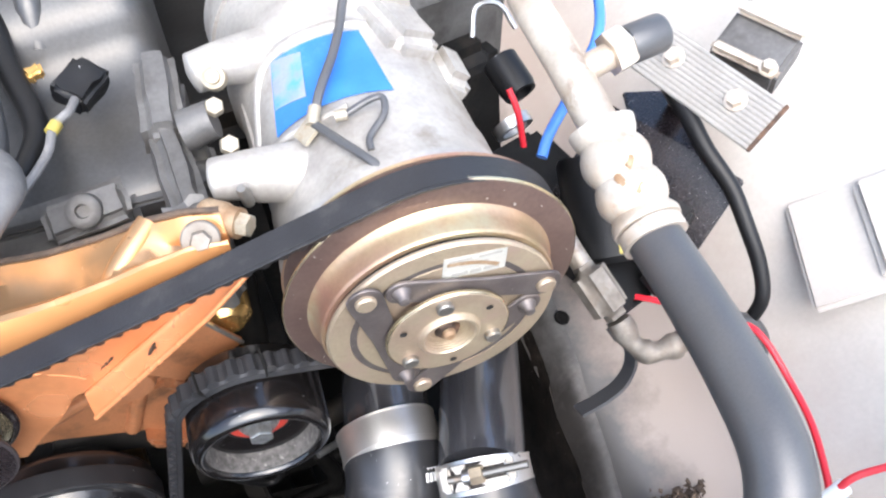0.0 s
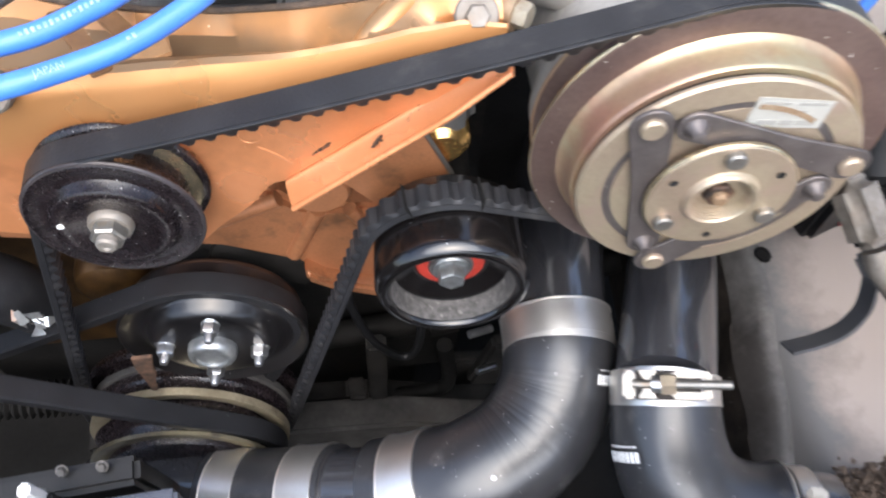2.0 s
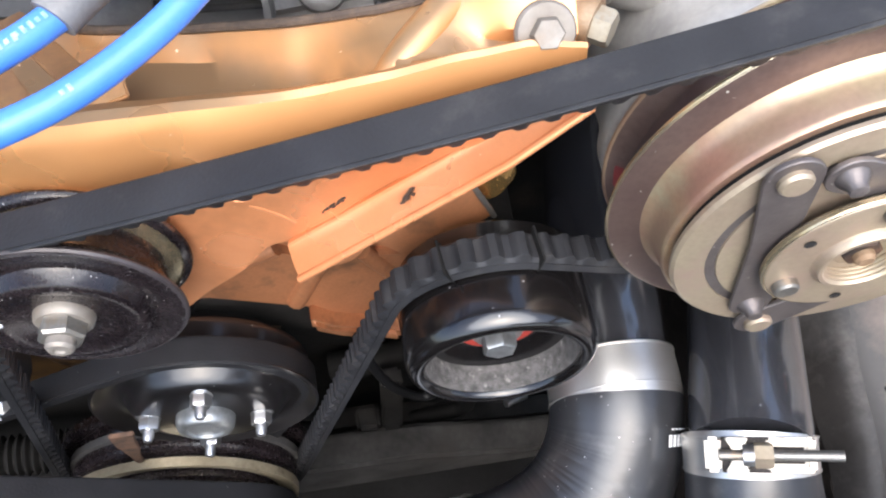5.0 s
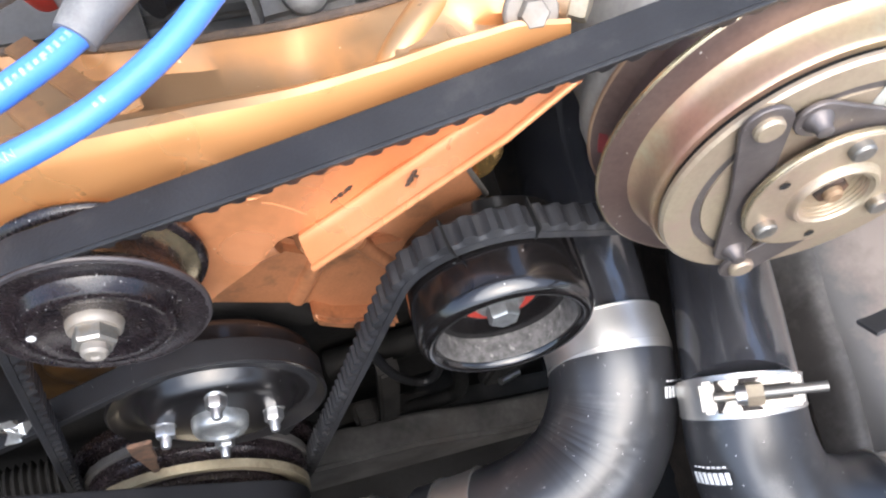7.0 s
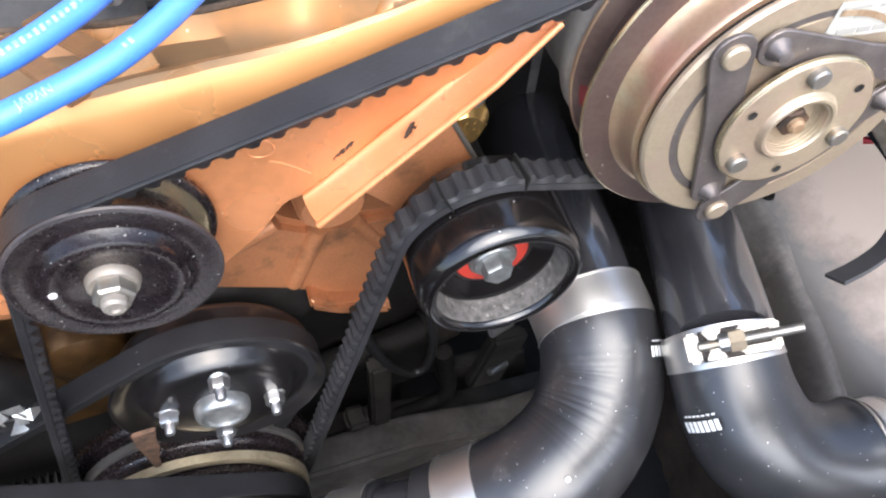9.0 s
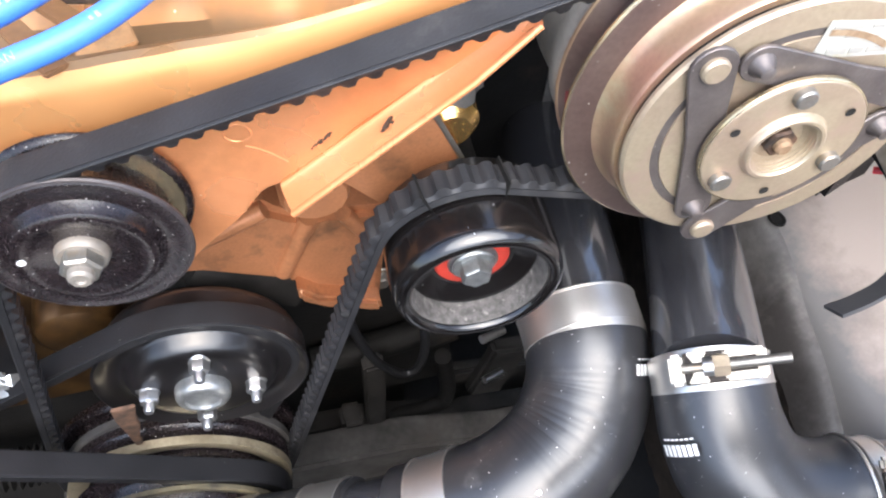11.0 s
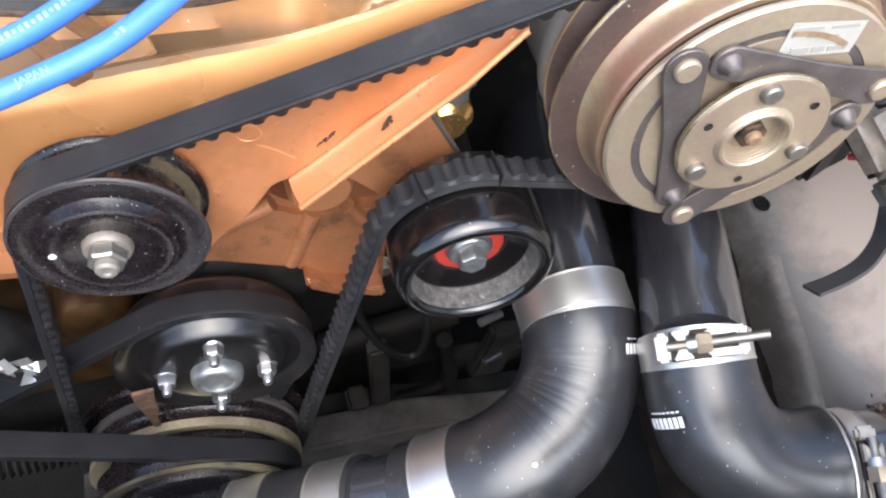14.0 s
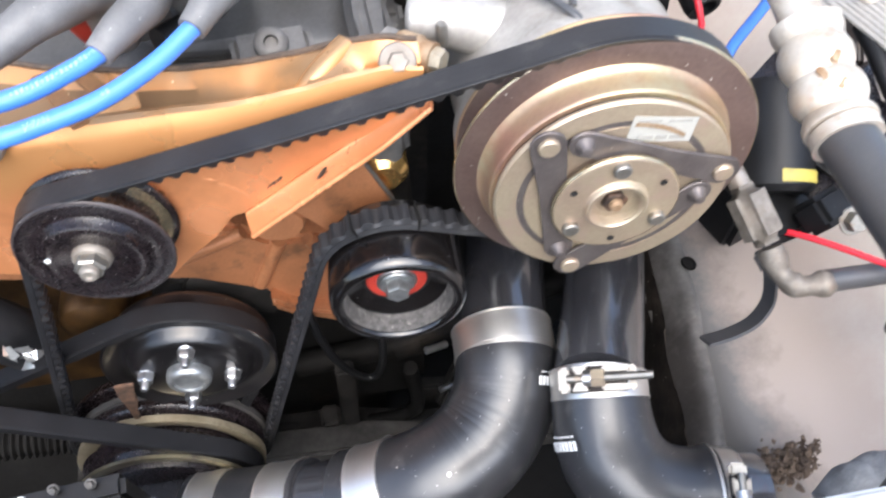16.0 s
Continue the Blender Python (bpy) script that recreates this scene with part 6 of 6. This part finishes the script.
bolt("bolt", SM @ Matrix.Translation((0.02, -0.021, 0.020)), 0.0058, sw, ALU_TUBE)
part("lead", sweep(spline([(0.235, 0.135, 0.705), (0.27, 0.150, 0.715), (0.33, 0.14, 0.715), (0.42, 0.12, 0.70)], 8), 0.006, 14), HOSE_RUBBER, sw)

pk = thing("wing_pocket", (0.29, 0.03, 0.68), "raised pressed pocket in the off-white wing panel", "pressing")
KM = Matrix.Translation((0.2455, -0.0045, 0.6520)) @ Matrix.Rotation(radians(-22), 4, "Z") @ Matrix.Rotation(radians(-40), 4, "Y")
part("frame", box((0.085, 0.072, 0.005), KM, 0.0024, None, 3), WING, pk)
part("step", box((0.046, 0.064, 0.012), KM @ Matrix.Translation((0.018, 0, 0.0030)), 0.0040, None, 3), WING, pk)
part("drain_hole", lathe([(0, 0), (0.0030, 0), (0.0034, 0.0005), (0, 0.0005)], KM @ Matrix.Translation((0.020, 0.018, 0.0089)), 20, None, False), DARK, pk)

for pts, r in (([(0.100, 0.030, 0.620), (0.119, 0.012, 0.633), (0.148, -0.021, 0.645), (0.154, -0.034, 0.648), (0.156, -0.057, 0.643), (0.152, -0.080, 0.644), (0.143, -0.102, 0.646), (0.138, -0.112, 0.646)], 0.0017), ([(0.138, -0.112, 0.646), (0.147, -0.109, 0.653), (0.160, -0.110, 0.656), (0.20, -0.115, 0.655)], 0.0017), ([(0.079, 0.113, 0.707), (0.081, 0.104, 0.697), (0.082, 0.096, 0.68)], 0.0017)):
    w = thing("red_wire", pts[0], "thin bright red insulated wire over the wing", "wire", "red wires")
    part("wire", sweep(spline(pts, 10), r, 12), RED_WIRE, w)
jt = thing("wire_joint", (0.138, -0.112, 0.646), "pale crimped joint on the red wires", "wire joint")
part("joint", sweep(spline([(0.132, -0.113, 0.646), (0.146, -0.110, 0.648)], 4), 0.0038, 14), WHITE, jt)
for pts in ([(0.079, 0.072, 0.699), (0.087, 0.081, 0.704), (0.110, 0.100, 0.713), (0.134, 0.125, 0.722), (0.150, 0.170, 0.726), (0.17, 0.24, 0.72)],):
    w = thing("blue_wire", pts[0], "thin blue insulated wire beside the compressor", "wire", "blue wires")
    part("wire", sweep(spline(pts, 8), 0.0028, 12), BLUE, w)

# ---- ignition leads ----
def lead_(pts, boot, label, prints=(), word=None):
    t = thing("spark_plug_lead", pts[0], label, "ignition lead", "ignition leads")
    p = spline(pts, 12)
    w = part("wire", sweep(p, 0.0037, 20), BLUE, t)
    for i_, a0, cnt in prints:
        part("print", bars(wrapped(p, i_, 0.0038, p[i_] + Vector((-0.05, -0.35, 0.55))), [(a0 + 0.0019 * q, 0, 0.0010, 0.0017 if q % 3 else 0.0011) for q in range(cnt)]), PRINT, w, "white unreadable print")
    if word:
        cu = bpy.data.curves.new("word", "FONT")
        cu.body, cu.size, cu.align_x, cu.align_y = word[0], 0.0032, "CENTER", "CENTER"
        ob = new("word", cu)
        me = bpy.data.meshes.new_from_object(ob.evaluated_get(bpy.context.evaluated_depsgraph_get()))
        bpy.data.objects.remove(ob)
        bm_ = bmesh.new()
        bm_.from_mesh(me)
        at = wrapped(p, word[1], 0.0038, p[word[1]] + Vector((-0.05, -0.35, 0.55)))
        for v in bm_.verts:
            v.co = at(v.co.x, v.co.y * word[2], 0.00025)
        part("print", bm_, PRINT, w, "white printed word")
    part("boot", sweep(spline(boot, 10), lambda u: 0.0056 + 0.0045 * min(1, u * 1.6), 22, None, True, 0.0006), BOOT, t, "dusty grey rubber boot")
    return w, p


lead_([(-0.285, 0.026, 0.751), (-0.245, 0.0385, 0.751), (-0.220, 0.0455, 0.7510), (-0.202, 0.0560, 0.7515), (-0.1925, 0.0640, 0.7515)], [(-0.1935, 0.0630, 0.7514), (-0.185, 0.0735, 0.754), (-0.176, 0.089, 0.753), (-0.178, 0.110, 0.743), (-0.188, 0.127, 0.727), (-0.194, 0.138, 0.705)], "bright blue ignition lead with white print and grey boot", ((26, -0.006, 14), (40, -0.003, 5)))
lead_([(-0.285, 0.010, 0.750), (-0.235, 0.0245, 0.749), (-0.2131, 0.0320, 0.7485), (-0.1916, 0.0415, 0.7490), (-0.172, 0.0550, 0.7515), (-0.157, 0.0685, 0.7555)], [(-0.1580, 0.0676, 0.7552), (-0.151, 0.078, 0.7580), (-0.1465, 0.092, 0.7565), (-0.153, 0.109, 0.749), (-0.164, 0.125, 0.733), (-0.171, 0.137, 0.706)], "bright blue ignition lead with white print and grey boot", ((13, -0.004, 4), (37, -0.001, 2)), ("JAPAN", 24, -1))
lead_([(-0.300, 0.054, 0.741), (-0.262, 0.060, 0.743), (-0.240, 0.069, 0.746)], [(-0.242, 0.068, 0.7455), (-0.230, 0.077, 0.750), (-0.214, 0.089, 0.753), (-0.200, 0.108, 0.745), (-0.20, 0.122, 0.712)], "short blue ignition lead with grey boot")
rc = thing("coloured_plug", (-0.215, 0.10, 0.75), "small red plastic plug standing behind the ignition boots", "plug")
part("cap", lathe([(0, -0.04), (0.006, -0.04), (0.006, 0.006), (0.0045, 0.008), (0, 0.008)], along((-0.214, 0.102, 0.752), (-0.216, 0.09, 0.775)), 20, None, False), RED, rc)

# ---- odds and ends at the nose ----
cor = thing("corrugated_hose", (-0.33, 0.05, 0.49), "dark corrugated hose at the lower edge", "hose")
part("hose", sweep(spline([(-0.42, 0.080, 0.395), (-0.36, 0.080, 0.384), (-0.31, 0.085, 0.372), (-0.27, 0.105, 0.36)], 60), lambda u: 0.012 + 0.0018 * math.sin(u * 220), 20), DARK, cor)
fo = thing("crumpled_label", (-0.315, 0.06, 0.60), "black hose end with torn foil tape", "hose")
part("hose", sweep(spline([(-0.40, 0.055, 0.635), (-0.345, 0.058, 0.608), (-0.312, 0.062, 0.580), (-0.300, 0.070, 0.54)], 8), 0.017, 24), RUBBER, fo)
random.seed(9)
for k in range(7):
    bm = bmesh.new()
    c = Vector((-0.289 + random.uniform(-0.009, 0.009), 0.043 + random.uniform(-0.003, 0.003), 0.577 + random.uniform(-0.016, 0.013)))
    vs = [bm.verts.new(c + Vector((random.uniform(-0.006, 0.006), random.uniform(-0.004, 0.003), random.uniform(-0.005, 0.005)))) for _ in range(6)]
    bmesh.ops.convex_hull(bm, input=vs)
    part("foil", bm, FOIL, fo)
cl = thing("pipe_clip", (-0.285, -0.045, 0.56), "small white plastic clip above the cross pipe", "clip")
part("clip", box((0.0050, 0.0060, 0.052), pose(-0.2755, -0.0430, 0.5660, 6, 4, 0), 0.0012), WHITE, cl)
part("stem", box((0.008, 0.008, 0.11), pose(-0.2765, -0.041, 0.515, 4, 2, 0), 0.0015), PLASTIC, cl)
for x in (-0.2700, -0.2520):
    bolt("screw", along((x - 0.003, -0.028, 0.556), (x - 0.003, -0.048, 0.578)), 0.0022, cl, TARNISH_DARK)
part("carrier", box((0.07, 0.014, 0.112), pose(-0.275, -0.026, 0.496, 6, 0, 4), 0.003), PLASTIC, cl)
shd = thing("fan_shroud", (-0.235, -0.07, 0.5), "black plastic shroud box with a smooth flat top", "shroud")
part("box", box((0.052, 0.05, 0.12), pose(-0.2400, -0.0735, 0.517, 0, 0, 3), 0.002), BLACK_PIPE, shd)
wh = thing("front_panel", (0.34, -0.25, 0.72), "white painted front body panel at the nose", "body panel")
part("panel", box((0.84, 0.075, 0.03), pose(0.34, -0.1760, 0.733, 0, 0, 0), 0.010, None, 3), BODY_WHITE, wh)
part("rolled_edge", sweep([Vector((-0.072 + 0.084 * k, -0.1455, 0.7435)) for k in range(10)], 0.0050, 14), BODY_WHITE, wh)
grs = tagged(part("rust_flakes", bmesh.new(), CRUST), "dark brown clumps of rust on the rail end", "dirt", kind="stuff")
bm = bmesh.new()
random.seed(12)
clumps = [(random.gauss(0.110, 0.0075), random.gauss(-0.0775, 0.0055), random.uniform(0.3, 1.0)) for _ in range(34)]
for cx, cy, big in clumps:
    for k in range(int(9 + 16 * big)):
        x, y = random.gauss(cx, 0.0035 * big), random.gauss(cy, 0.0030 * big)
        c = Vector((x, y, 0.530 + 0.30 * (x - 0.104) + abs(random.gauss(0, 0.0045))))
        s = random.uniform(0.0009, 0.0030) * (0.5 + big * 0.6)
        bmesh.ops.convex_hull(bm, input=[bm.verts.new(c + Vector((random.uniform(-s, s), random.uniform(-s, s), random.uniform(-s, s) * 0.6))) for _ in range(6)])
bm.to_mesh(grs.data)
bm.free()
slv = thing("crumpled_sleeve", (0.147, -0.124, 0.545), "crumpled grey woven sleeve lying against the wing", "sleeve")
bm = sweep(spline([(0.086, -0.115, 0.606), (0.0985, -0.1075, 0.610), (0.115, -0.106, 0.615), (0.130, -0.108, 0.608), (0.140, -0.116, 0.592), (0.145, -0.122, 0.570), (0.147, -0.124, 0.548)], 14), 0.0085, 28)
for v in bm.verts:
    v.co += Vector((1, 1, 1)) * 0.004 * noise.noise(v.co * 70) + Vector((0, 0, 0.002)) * noise.noise(v.co * 220)
part("sleeve", bm, SLEEVE, slv)
